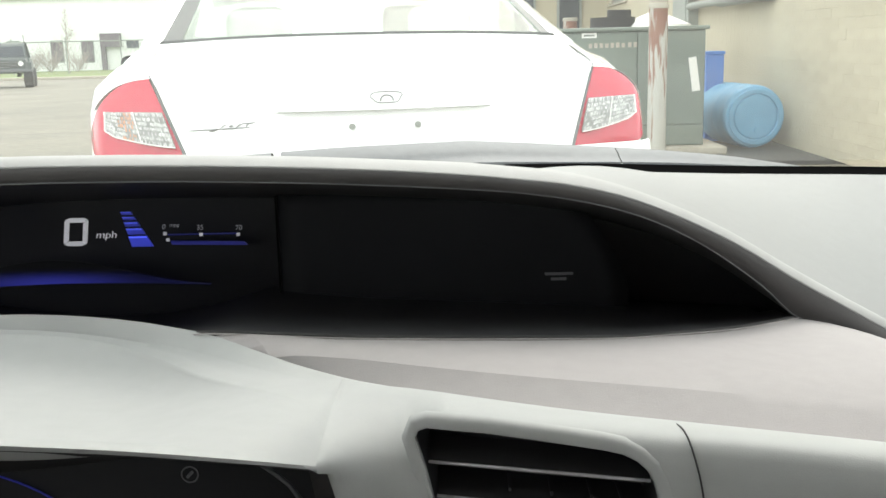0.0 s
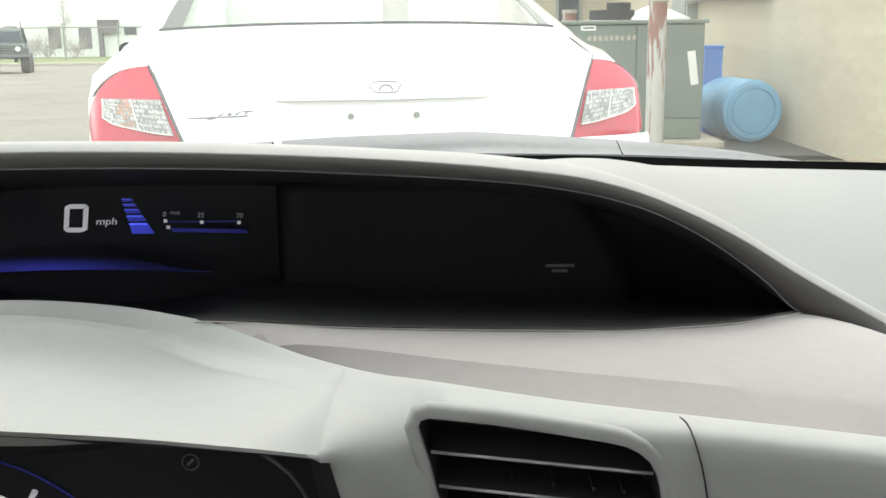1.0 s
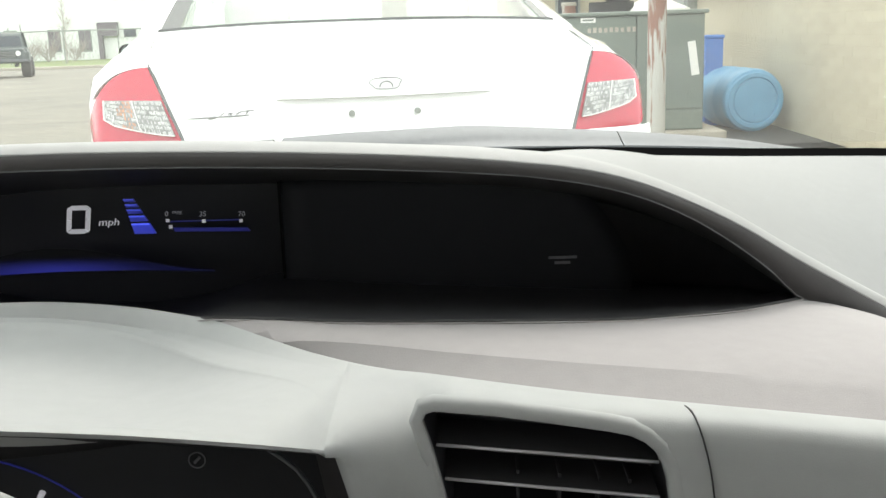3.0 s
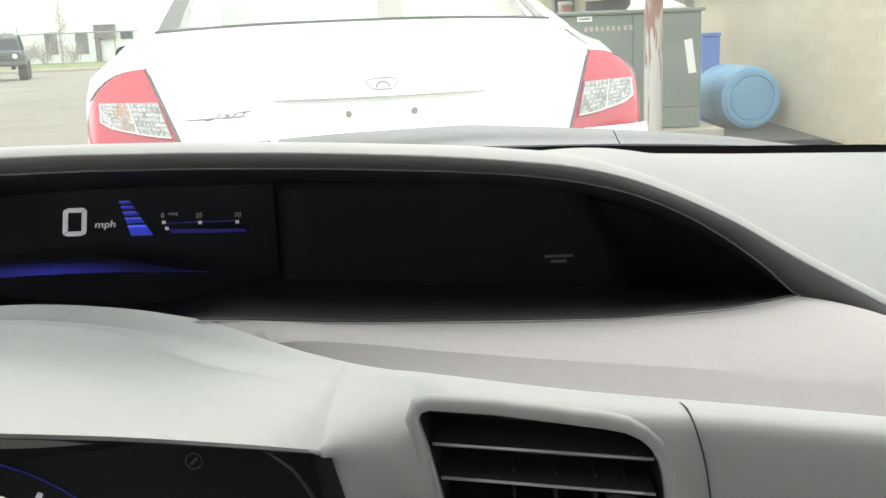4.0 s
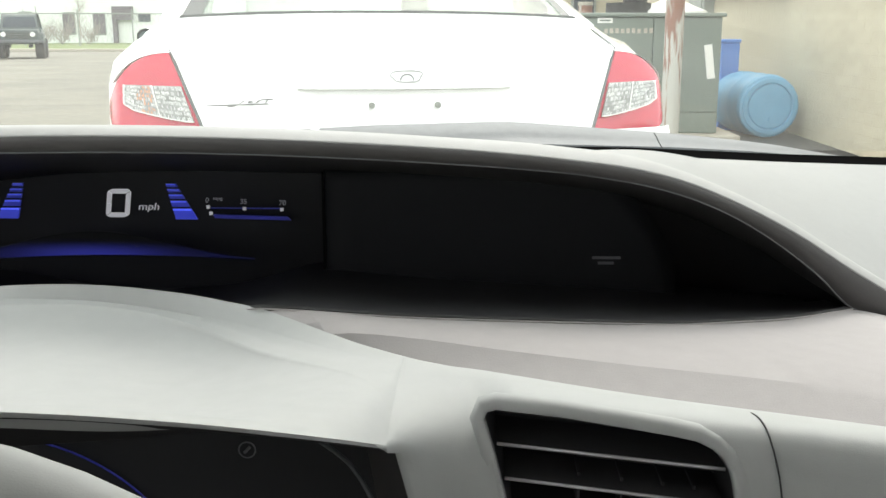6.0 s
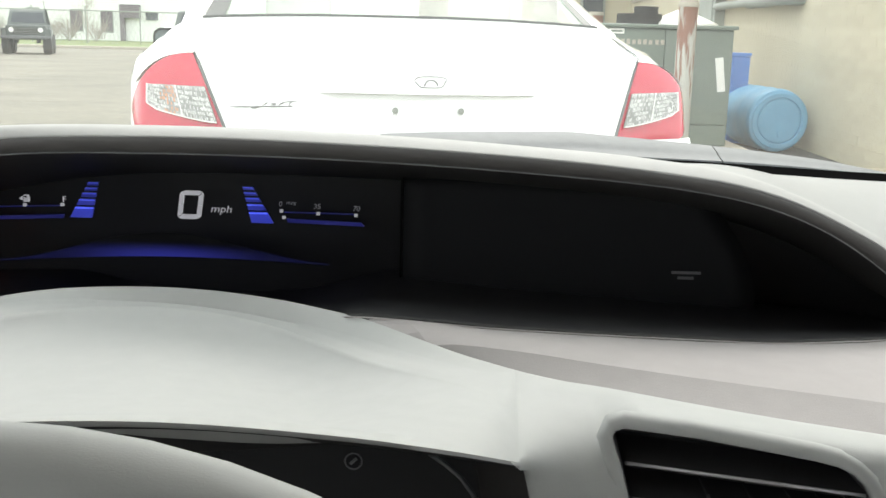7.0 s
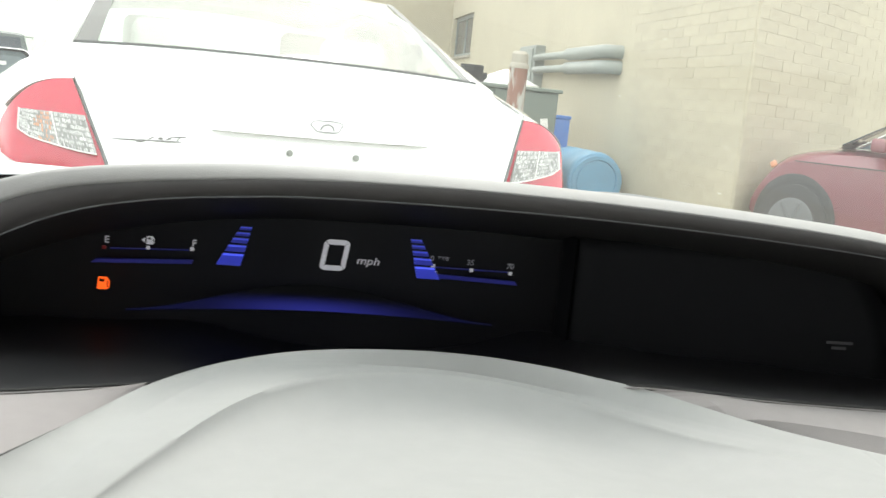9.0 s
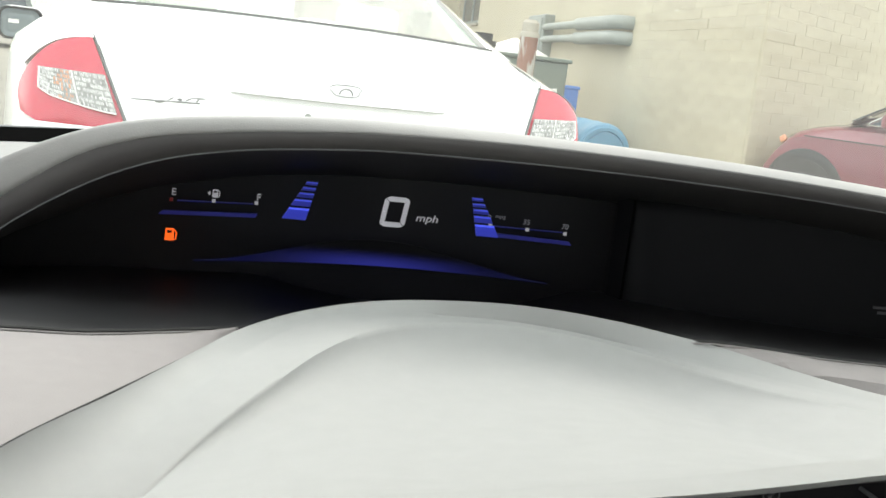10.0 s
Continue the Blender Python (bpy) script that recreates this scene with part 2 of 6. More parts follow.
def tube(bm, points, radius, sides=10, caps=True):
    """A round bar along points; radius: a number or one for each point."""
    pts = [Vector(p) for p in points]
    rad = radius if isinstance(radius, (list, tuple)) else [radius] * len(pts)
    rings = []
    side = None
    for i, p in enumerate(pts):
        d = (pts[min(i + 1, len(pts) - 1)] - pts[max(i - 1, 0)]).normalized()
        if side is None:
            side = d.orthogonal().normalized()
        side = (side - d * side.dot(d)).normalized()
        up = d.cross(side)
        rings.append([bm.verts.new(p + (side * math.cos(a) + up * math.sin(a)) * rad[i]) for a in [2 * math.pi * k / sides for k in range(sides)]])
    for r0, r1 in zip(rings, rings[1:]):
        for k in range(sides):
            bm.faces.new((r0[k], r0[(k + 1) % sides], r1[(k + 1) % sides], r1[k]))
    if caps:
        bm.faces.new(rings[0][::-1])
        bm.faces.new(rings[-1])


def loft(rows, closed=False, thick=0.0):
    """A sheet through rows of points (all of one length)."""
    bm = bmesh.new()
    vs = [[bm.verts.new(p) for p in row] for row in rows]
    for a, b in zip(vs, vs[1:]):
        n = len(a)
        for k in range(n if closed else n - 1):
            bm.faces.new((a[k], a[(k + 1) % n], b[(k + 1) % n], b[k]))
    if thick:
        bmesh.ops.recalc_face_normals(bm, faces=bm.faces)
        bmesh.ops.solidify(bm, geom=bm.faces[:], thickness=thick)
    return bm


def spline(points, n):
    """n points on a smooth curve through the given ones."""
    p = [Vector(q) for q in points]
    d = [0.0]
    for a, b in zip(p, p[1:]):
        d.append(d[-1] + (b - a).length)
    out = []
    for k in range(n):
        s = d[-1] * k / (n - 1)
        i = max(j for j in range(len(d)) if d[j] <= s + 1e-9)
        i = min(i, len(p) - 2)
        u = (s - d[i]) / max(d[i + 1] - d[i], 1e-9)

        def tangent(j):
            a, b = max(j - 1, 0), min(j + 1, len(p) - 1)
            return (p[b] - p[a]) / max(d[b] - d[a], 1e-9)
        h = d[i + 1] - d[i]
        t0, t1 = tangent(i) * h, tangent(i + 1) * h
        out.append(p[i] * (2 * u**3 - 3 * u**2 + 1) + t0 * (u**3 - 2 * u**2 + u) + p[i + 1] * (3 * u**2 - 2 * u**3) + t1 * (u**3 - u**2))
    return out


def extrude_outline(pts, depth, bevel=0.0):
    """A flat piece from an outline in x, z with its front at y = 0 and its back at y = depth."""
    bm = bmesh.new()
    f = bm.faces.new([bm.verts.new((x, 0, z)) for x, z in pts])
    r = bmesh.ops.extrude_face_region(bm, geom=[f])
    bmesh.ops.translate(bm, vec=(0, depth, 0), verts=[v for v in r["geom"] if isinstance(v, bmesh.types.BMVert)])
    return bm


def text_mesh(body, size, depth=0.0005, shear=0.0, align="CENTER"):
    cu = bpy.data.curves.new("lettering", "FONT")
    cu.body, cu.size, cu.extrude, cu.shear, cu.align_x = body, size, depth, shear, align
    ob = bpy.data.objects.new("lettering", cu)
    scene.collection.objects.link(ob)
    dg = bpy.context.evaluated_depsgraph_get()
    me = bpy.data.meshes.new_from_object(ob.evaluated_get(dg))
    bpy.data.objects.remove(ob)
    bm = bmesh.new()
    bm.from_mesh(me)
    bpy.data.meshes.remove(me)
    return bm


def upright(bm, x, y, z, rz=0.0, tilt=90.0):
    """Stands a piece drawn in x, y up so that it faces the driver."""
    bmesh.ops.transform(bm, matrix=pose(x, y, z, tilt, 0, rz), verts=bm.verts)
    return bm


def disc(bm, c, axis, r, h, sides=24, r2=None):
    c, axis = Vector(c), Vector(axis).normalized()
    tube(bm, [c, c + axis * h], [r, r if r2 is None else r2], sides)


# ---- ground and surroundings ----
def build_ground():
    rows = []
    for y in (-60, -20, -5, 0, 3, 6, 9, 12, 16, 22, 30, 40, 47, 50, 80, 400, 2500):
        rows.append([(x, y, 0.0) for x in (-2500, -300, -80, -40, -20, -10, -5, 0, 5, 10, 20, 60, 300, 2500)])
    ob = link_mesh("ground", loft(rows), M_ASPHALT)
    tagged(ob, "worn pale asphalt of a parking lot with thin cracks", "ground", kind="structure")
    # grass verge with a kerb along its near edge
    g = thing("lawn", "strip of short green spring grass behind a concrete kerb", "lawn", kind="structure")
    part("grass", boxed(-120, 40, 50.4, 90, 0.0, 0.13), M_GRASS, g)
    part("kerb", boxed(-120, 40, 50.1, 50.4, 0.0, 0.14, 0.02), M_CONCRETE, g)
    # cracks and paint strokes on the asphalt
    for i, (x, y, l, a) in enumerate(((-6.5, 14, 2.6, 8), (-4.2, 10.5, 1.8, -6), (-8.5, 20, 3.2, 4), (-3.0, 7.4, 1.4, 10), (-9.5, 26, 3.5, -3), (-5.2, 17.5, 1.6, 3), (-2.6, 8.6, 1.1, -12), (-7.8, 23, 2.2, 12))):
        rng = random.Random(i)
        pts = [(x + (k / 12 - 0.5) * l, y + math.tan(radians(a)) * (k / 12 - 0.5) * l + rng.uniform(-0.04, 0.04), 0.003) for k in range(13)]
        bm = loft([[(p[0], p[1] - 0.015 - 0.012 * rng.random(), p[2]) for p in pts], [(p[0], p[1] + 0.015 + 0.012 * rng.random(), p[2]) for p in pts]])
        tagged(link_mesh("asphalt_crack", bm, M_SEAM), "thin dark crack in the asphalt", "crack", "asphalt cracks", "structure")
    for x, y, l, a in ((-14.2, 41.5, 2.6, 58), (-11.0, 35, 2.4, 58), (-8.0, 30, 2.2, 58)):
        bm = boxed(-l / 2, l / 2, -0.05, 0.05, 0.002, 0.005, m=pose(x, y, 0, 0, 0, a))
        tagged(link_mesh("parking_line", bm, M_CONCRETE), "faded white painted parking line", "parking line", "parking lines", "structure")


build_ground()


def block_wall(name, origin, direction, length, height, openings=(), label="", mitre=0.0, mitre_start=0.0):
    """A wall of painted blocks 0.4 x 0.2 m. direction: unit vector along the face; the face looks to its right-hand side."""
    d = Vector(direction).normalized()
    nrm = Vector((d.y, -d.x, 0))
    base = Matrix(((d.x, -nrm.x, 0, origin[0]), (d.y, -nrm.y, 0, origin[1]), (0, 0, 1, origin[2]), (0, 0, 0, 1)))
    bm = bmesh.new()
    xs = sorted({0.0, length, *[v for o in openings for v in o[:2]]})
    zs = sorted({0.0, height, *[v for o in openings for v in o[2:4]]})
    for a, b in zip(xs, xs[1:]):
        for c, e in zip(zs, zs[1:]):
            if not any(o[0] <= a and b <= o[1] and o[2] <= c and e <= o[3] for o in openings):
                box(bm, a + (mitre_start if a == 0 else 0), b - (mitre if b == length else 0), 0.0006, 0.3, c, e)
                if mitre_start and a == 0:
                    box(bm, 0, mitre_start, 0.0006, 0.006, c, e)
                if mitre and b == length:
                    box(bm, b - mitre, b, 0.0006, 0.02, c, e)
    wall = link_mesh(name, bm, M_MORTAR)
    wall.matrix_world = base
    tagged(wall, label, "wall", kind="structure")
    return wall, base


def block_mesh(w, h=0.1):
    bm = bmesh.new()
    box(bm, 0.0018, w - 0.0018, 0.0, 0.02, 0.0018, h - 0.0018, 0.002, segs=1)
    me = bpy.data.meshes.new("block")
    bm.to_mesh(me)
    bm.free()
    me.materials.append(M_BLOCK)
    return me


WALL_A, BASE_A = block_wall("wall_side", (3.82, 24.0, 0), (-0.004, -1, 0), 16.75, 6.0, openings=((0.3, 3.0, 2.02, 2.95),), mitre=0.3, label="long wall of painted tan concrete blocks with a dark window")
WALL_B, BASE_B = block_wall("wall_front", (3.753, 7.25, 0), (0.78, 0.626, 0), 14.0, 6.0, mitre_start=0.25, label="painted tan concrete block wall turning away from the corner")


def build_wall_window():
    w = thing("window_side", "dark window with a pale frame in the block wall", "window", BASE_A.copy(), kind="structure")
    part("window_frame", boxed(0.3, 3.0, 0.08, 0.14, 2.02, 2.1), M_PIPE, w)
    part("window_frame", boxed(0.3, 3.0, 0.08, 0.14, 2.87, 2.95), M_PIPE, w)
    for x in (0.3, 1.6, 2.92):
        part("window_frame", boxed(x, x + 0.08, 0.081, 0.139, 2.1, 2.87), M_PIPE, w)
    part("pane", boxed(0.38, 1.6, 0.1, 0.11, 2.1, 2.87), M_WINDOW, w)
    part("pane", boxed(1.68, 2.92, 0.1, 0.11, 2.1, 2.87), M_WINDOW, w)
    part("window_sill", boxed(0.25, 3.05, -0.05, 0.12, 1.97, 2.02, 0.01), M_CONCRETE, w)


build_wall_window()


def build_cabinet():
    c = thing("utility_cabinet", "green metal utility cabinet with faded lettering and a paper", "cabinet", pose(1.30, 9.5, 0.08))
    part("body", boxed(0, 1.46, 0.03, 0.95, 0, 1.16, 0.01), M_GREEN, c)
    part("door", boxed(0.015, 0.765, 0.0, 0.03, 0.22, 1.15, 0.006), M_GREEN, c)
    part("door", boxed(0.775, 1.445, 0.0, 0.03, 0.22, 1.15, 0.006), M_GREEN, c)
    part("base_panel", boxed(0.015, 1.445, 0.005, 0.03, 0.01, 0.21, 0.006), M_GREEN, c)
    part("lid", boxed(-0.03, 1.49, -0.03, 0.98, 1.16, 1.2, 0.012), M_GREEN, c)
    paper = boxed(-0.04, 0.04, -0.006, -0.003, -0.17, 0.17, m=pose(1.345, 0, 0.72, 0, -8, 0))
    part("paper", paper, M_WHITE, c, "tilted strip of white paper")
    lab = part("label_plate", boxed(0.21, 0.36, -0.004, -0.001, 1.1, 1.15), M_WHITE, c, "small pale label")
    part("bar", boxed(0.23, 0.34, -0.006, -0.004, 1.117, 1.133), M_GREEN, lab)
    for i, x in enumerate((0.28, 0.335, 0.39, 0.445, 0.5, 0.555, 0.61, 0.675, 0.73)):
        part("lettering_bar", boxed(x, x + 0.035, -0.004, -0.001, 1.000, 1.05 if i % 3 else 1.044), M_CONCRETE, c)
    pad = link_mesh("concrete_pad", boxed(1.1, 2.95, 9.3, 10.7, 0.0, 0.08, 0.015), M_CONCRETE)
    tagged(pad, "low concrete pad under the green cabinet", "pad", kind="structure")


build_cabinet()


def build_bollard(x, y, h, name_label, cap=0.0):
    b = thing("bollard", name_label, "bollard", pose(x, y, 0), group="bollards")
    bm = bmesh.new()
    tube(bm, [(0, 0, 0), (0, 0, h * 0.4), (0, 0, h * 0.7), (0, 0, h)], 0.088, 20)
    part("pipe", bm, M_RUST, b, smooth=True, angle=40)
    bm = bmesh.new()
    tube(bm, [(0, 0, h - 0.005), (0, 0, h + 0.02), (0, 0, h + 0.04)] + ([(0, 0, h + 0.045), (0, 0, h + cap - 0.03), (0, 0, h + cap)] if cap else []), [0.098, 0.098, 0.090] + ([0.080, 0.082, 0.055] if cap else []), 20)
    part("cap", bm, M_CONCRETE, b, "pale concrete cap", smooth=True, angle=40)


build_bollard(2.16, 8.9, 1.44, "steel pipe bollard with peeling white paint over rust", 0.16)
build_bollard(1.70, 12.4, 1.42, "rusty pipe bollard standing behind the cabinet")


def build_drum():
    d = thing("plastic_drum", "light blue plastic drum lying on its side by the wall", "drum", pose(3.36, 9.80, 0.333, 90, 0, 6) @ Matrix.Scale(1.165, 4))
    bm = bmesh.new()
    prof = [(0, 0.25), (0.01, 0.272), (0.04, 0.28), (0.06, 0.284), (0.08, 0.276), (0.28, 0.283), (0.30, 0.287), (0.32, 0.283), (0.58, 0.283), (0.6, 0.287), (0.62, 0.283), (0.8, 0.276), (0.83, 0.284), (0.86, 0.272), (0.88, 0.25)]
    tube(bm, [(0, 0, -0.0 - z) for z, r in prof], [r for z, r in prof], 40)
    part("shell", bm, M_DRUM, d, smooth=True, angle=50)
    bm = loft([[(r * math.cos(a), r * math.sin(a), z) for a in [2 * math.pi * k / 40 for k in range(40)]] for r, z in ((0.25, -0.001), (0.252, 0.012), (0.246, 0.02), (0.212, 0.02), (0.205, 0.002))], closed=True)
    part("rim", bm, M_DRUM, d, "pale blue raised rim", smooth=True, angle=40)
    bm = bmesh.new()
    tube(bm, [(0, 0, 0.003), (0, 0, 0.012)], [0.2, 0.19], 32)
    tube(bm, [(0.02, -0.12, 0.012), (0.02, -0.12, 0.024)], 0.03, 14)
    part("end", bm, M_DRUM, d, "recessed drum end with bungs", smooth=True, angle=40)
    # thin darker sheet laid over the asphalt beside the wall
    dk = link_mesh("dark_patch", boxed(2.72, 3.8, 8.3, 13.5, 0.0, 0.004), M_DARKGROUND)
    tagged(dk, "darker asphalt in the corner by the wall", "ground", kind="structure")
    u = thing("blue_bin", "deep blue plastic bin standing behind the drum", "bin", pose(3.14, 10.75, 0))
    part("body", boxed(-0.1, 0.1, -0.1, 0.16, 0, 0.97, 0.015), M_DRUM_DEEP, u)
    part("rim", boxed(-0.11, 0.11, -0.11, 0.17, 0.97, 1.01, 0.01), M_DRUM_DEEP, u)
    # black block added so that the gap behind the drum comes out dark
    tagged(link_mesh("gap_filler", boxed(2.86, 3.2, 10.9, 11.4, 0, 0.5, 0.1, segs=3), M_RUBBER, smooth=True, angle=60), "dark rounded block added to fill the gap behind the drum", "heap")


build_drum()


def build_pipes():
    m = BASE_A.copy()
    g = thing("wall_conduit", "pair of grey lagged pipes with a switch box", "conduit", m)
    # along the wall: x = 24 - y
    for z, r in ((1.80, 0.065), (1.62, 0.065)):
        bm = bmesh.new()
        tube(bm, spline([(13.35, 0.05, z), (13.35, -0.08, z), (13.2, -0.17, z), (12.8, -0.18, z), (11.7, -0.18, z + 0.0)], 18), r * 1.25, 14)
        part("lagged_pipe", bm, M_PIPE, g, smooth=True, angle=50)
        bm = bmesh.new()
        tube(bm, [(11.7, -0.18, z), (10.1, -0.16, z), (9.6, -0.12, z)], r * 0.8, 12)
        part("thin_pipe", bm, M_PIPE, g, smooth=True, angle=50)
    part("switch_box", boxed(8.6, 9.7, -0.16, 0.004, 1.35, 2.0, 0.02), M_PIPE, g)
    part("switch_door", boxed(8.7, 9.6, -0.18, -0.161, 1.4, 1.95, 0.01), M_PIPE, g)


build_pipes()


def build_behind_cabinet():
    bm = bmesh.new()
    tube(bm, [(2.75, 12.2, 1.30), (2.75, 12.2, 1.34), (2.75, 12.2, 1.52)], [0.46, 0.44, 0.02], 28)
    tube(bm, [(2.75, 12.2, 0.0), (2.75, 12.2, 1.31)], 0.40, 24)
    tagged(link_mesh("covered_tank", bm, M_WHITE, smooth=True, angle=30), "round tank with a pale conical cover behind the cabinet", "tank")
    b = thing("dark_drum", "dark round drum standing behind the cabinet", "drum", pose(2.2, 12.1, 0))
    bm = bmesh.new()
    tube(bm, [(0, 0, 0), (0, 0, 0.5), (0, 0, 1.0), (0, 0, 1.44)], [0.28, 0.29, 0.29, 0.28], 24)
    part("shell", bm, M_RUBBER, b, smooth=True, angle=40)
    bm = bmesh.new()
    tube(bm, [(0.08, 0, 1.44), (0.08, 0, 1.53)], 0.15, 18)
    part("lid", bm, M_RUBBER, b, smooth=True, angle=40)
    # far end wing of the building
    w = thing("rear_wing", "far tan block wing of the building with windows and a door", "building", pose(0, 0, 0), kind="structure")
    part("wall", boxed(1.2, 4.1, 24.001, 24.4, 0, 6.0), M_BLOCK, w)
    for x0, x1, z0, z1 in ((1.5, 2.1, 1.3, 2.5), (2.6, 3.2, 0.1, 2.3)):
        p = part("window", boxed(x0, x1, 23.93, 24.0, z0, z1, 0.01), M_PIPE, w)
        part("pane", boxed(x0 + 0.06, x1 - 0.06, 23.91, 23.93, z0 + 0.06, z1 - 0.06), M_WINDOW, p)


build_behind_cabinet()


# ---- white sedan ahead ----
def rear_y(x, z):
    """How far forward the tail's skin lies at a width x and height z."""
    x = abs(x)
    y = -0.2 + 0.35 * (z - 0.9) + 0.108 * (x / 0.59) ** 1.5
    if x > 0.83:
        y += ((x - 0.83) / 0.05) ** 2 * 0.07
    return y


def build_white_sedan():
    car = thing("white_sedan", "white four-door sedan parked ahead, seen from behind, overexposed", "car", pose(0.05, 2.366, 0, 0, 0, 11.1))
    # boot lid: tail face with a sunken plate panel, then the deck up to the rear window
    def edge(z):
        return 0.583 + (z - 0.82) * 0.41
    rows = []
    zs = [0.66, 0.70, 0.74, 0.78, 0.80, 0.83, 0.87, 0.90, 0.925, 0.940, 0.9465, 0.950, 0.965, 0.985, 1.01, 1.035, 1.05]
    us = [-1 + 2 * k / 48 for k in range(49)]
    for z in zs:
        row = []
        for u in us:
            x = u * edge(z)
            y = rear_y(x, z)
            side = min(1, max(0, (0.335 - abs(x)) / 0.05))
            top = 1.0 if z <= 0.9465 else 0.0
            bot = min(1, max(0, (z - 0.70) / 0.06))
            y += 0.022 * side * top * bot * min(1, (0.955 - z) / 0.05 + 0.45)
            row.append((x, y, z - 0.012 * (abs(u) ** 3) * (z > 1.04)))
        rows.append(row)
    for dy, z, half in ((0.012, 1.062, 0.684), (0.05, 1.072, 0.686), (0.14, 1.088, 0.688), (0.28, 1.115, 0.69), (0.42, 1.145, 0.692), (0.56, 1.166, 0.70)):
        rows.append([(u * half, rear_y(u * half, 1.05) * (1 - dy / 0.56) + dy * 0.45 / 0.56, z - 0.018 * abs(u) ** 2.5 + 0.010) for u in us])
    part("boot_lid", loft(rows), M_CAR, car, smooth=True, angle=40)
    for s in (-1, 1):
        # rear lamp
        n, k = 26, 20
        grid = []
        for j in range(k + 1):
            v = j / k
            row = []
            for i in range(n + 1):
                u = i / n
                xi = 0.59 + (0.69 - 0.59) * v
                xo = 0.868 + 0.016 * math.sin(v * math.pi) - 0.012 * v
                x = xi + (xo - xi) * u
                ztop = 1.053 - 0.012 * u - 0.085 * u ** 3
                z = 0.815 + (ztop - 0.815) * v + 0.02 * (1 - v) * max(0, u - 0.85) / 0.15
                row.append((s * x, rear_y(x, z) - 0.012 * math.sin(math.pi * min(1, u * 1.1) * 0.9) * (1 - abs(2 * v - 1) ** 4), z))
            grid.append(row)
        lamp = part("rear_lamp", loft(grid, thick=0.008), M_REDLAMP, car, "red plastic rear lamp with a clear middle", smooth=True, angle=50)
        # clear part of the lamp: reflector cells between an upper and a lower edge
        def cl(u, v):
            x = 0.655 + (0.824 - 0.655) * u - 0.036 * (1 - v) * (1 - u)
            zt = 0.957 + 0.004 * u
            zb = 0.856 + 0.040 * u ** 1.4 + 0.010 * max(0, u - 0.85) / 0.15
            z = zb + (zt - zb) * v
            return Vector((s * x, rear_y(x, z) - 0.0145, z))
        cells = part("clear_lens", loft([[cl(i / 20, j / 10) for i in range(21)] for j in range(11)], thick=0.006), M_CLEARLAMP, lamp, "clear lens over chromed reflector cells", smooth=True)
        rng = random.Random(3 + s)
        bm, bm2 = bmesh.new(), bmesh.new()
        for i in range(38):
            if i == 18:
                continue
            for j in range(7):
                if rng.random() < (0.16 if i > 18 else 0.30):
                    continue
                u0, u1 = (i + rng.uniform(0.05, 0.25)) / 38, (i + rng.uniform(0.65, 0.95)) / 38
                v0, v1 = (j + rng.uniform(0.0, 0.2)) / 7, (j + rng.uniform(0.7, 1.0)) / 7
                q = [cl(u, v) + Vector((0, -0.0012, 0)) for u, v in ((u0, v0), (u1, v0), (u1, v1), (u0, v1))]
                mid = (q[0] + q[2]) / 2 + Vector((rng.uniform(-0.001, 0.001), -0.0022 * rng.random(), rng.uniform(-0.002, 0.002)))
                tgt = bm2 if 20 <= i <= 29 and rng.random() < 0.75 - 0.07 * abs(i - 24) else bm
                vs = [tgt.verts.new(p) for p in q]
                c = tgt.verts.new(mid)
                for a in range(4):
                    tgt.faces.new((vs[a], vs[(a + 1) % 4], c))
        tagged(part("reflector_cells", bm, M_LAMPCELL, lamp), kind="stuff")
        tagged(part("amber_cells", bm2, M_AMBER if s < 0 else M_LAMPCELL, lamp, "pale amber indicator reflector"), kind="stuff")
        bm = bmesh.new()
        pts = [cl(i / 20, 0) for i in range(21)] + [cl(1, j / 10) for j in range(1, 11)]
        tube(bm, [p + Vector((0, -0.002, 0)) for p in pts], 0.0022, 6)
        tube(bm, [cl(0.48 + 0.03 * j / 8, j / 8) + Vector((0, -0.002, 0)) for j in range(9)], 0.0018, 6)
        part("lens_rim", bm, M_WHITE, lamp, "pale rim of the clear lens", smooth=True)
        # dark gap between lid and lamp
        bm = bmesh.new()
        tube(bm, [(s * (0.588 + (z - 0.82) * 0.41), rear_y(0.588 + (z - 0.82) * 0.41, z) - 0.001, z) for z in [0.80 + 0.265 * k / 14 for k in range(15)]], [0.0055 - 0.0036 * k / 14 for k in range(15)], 6)
        part("panel_gap", bm, M_COWL, car)
        # wing from the tail corner to the front
        secs = []
        for y, w, top in ((0.02, 0.868, 0.80), (0.06, 0.886, 0.93), (0.12, 0.900, 0.99), (0.3, 0.930, 1.02), (0.55, 0.952, 1.03), (0.8, 0.955, 1.03), (1.6, 0.945, 1.03), (2.6, 0.93, 1.01), (3.2, 0.92, 0.97), (3.8, 0.88, 0.86), (4.15, 0.78, 0.74)):
            sh = 0.10
            deck = 1.075 + 0.10 * min(1, y / 0.5) if y < 2.7 else top + 0.03
            inner = 0.70 if y < 2.9 else 0.6
            secs.append([(s * px, y, pz) for px, pz in ((w - 0.09, 0.22), (w - 0.02, 0.40), (w, 0.62), (w - 0.005, 0.78), (w - 0.014, top - 0.06), (w - 0.035, top), (w - sh, max(top + 0.015, min(deck - 0.02, top + 0.055))), (inner, max(top + 0.02, deck - 0.01)))])
        part("rear_wing_panel", loft(secs), M_CAR, car, smooth=True, angle=50)
        # shoulder from the lamp's upper edge to the window line
        rows2 = []
        for k in range(25):
            u = k / 24
            x = 0.684 + (0.870 - 0.684) * u
            ul = (x - 0.69) / 0.178
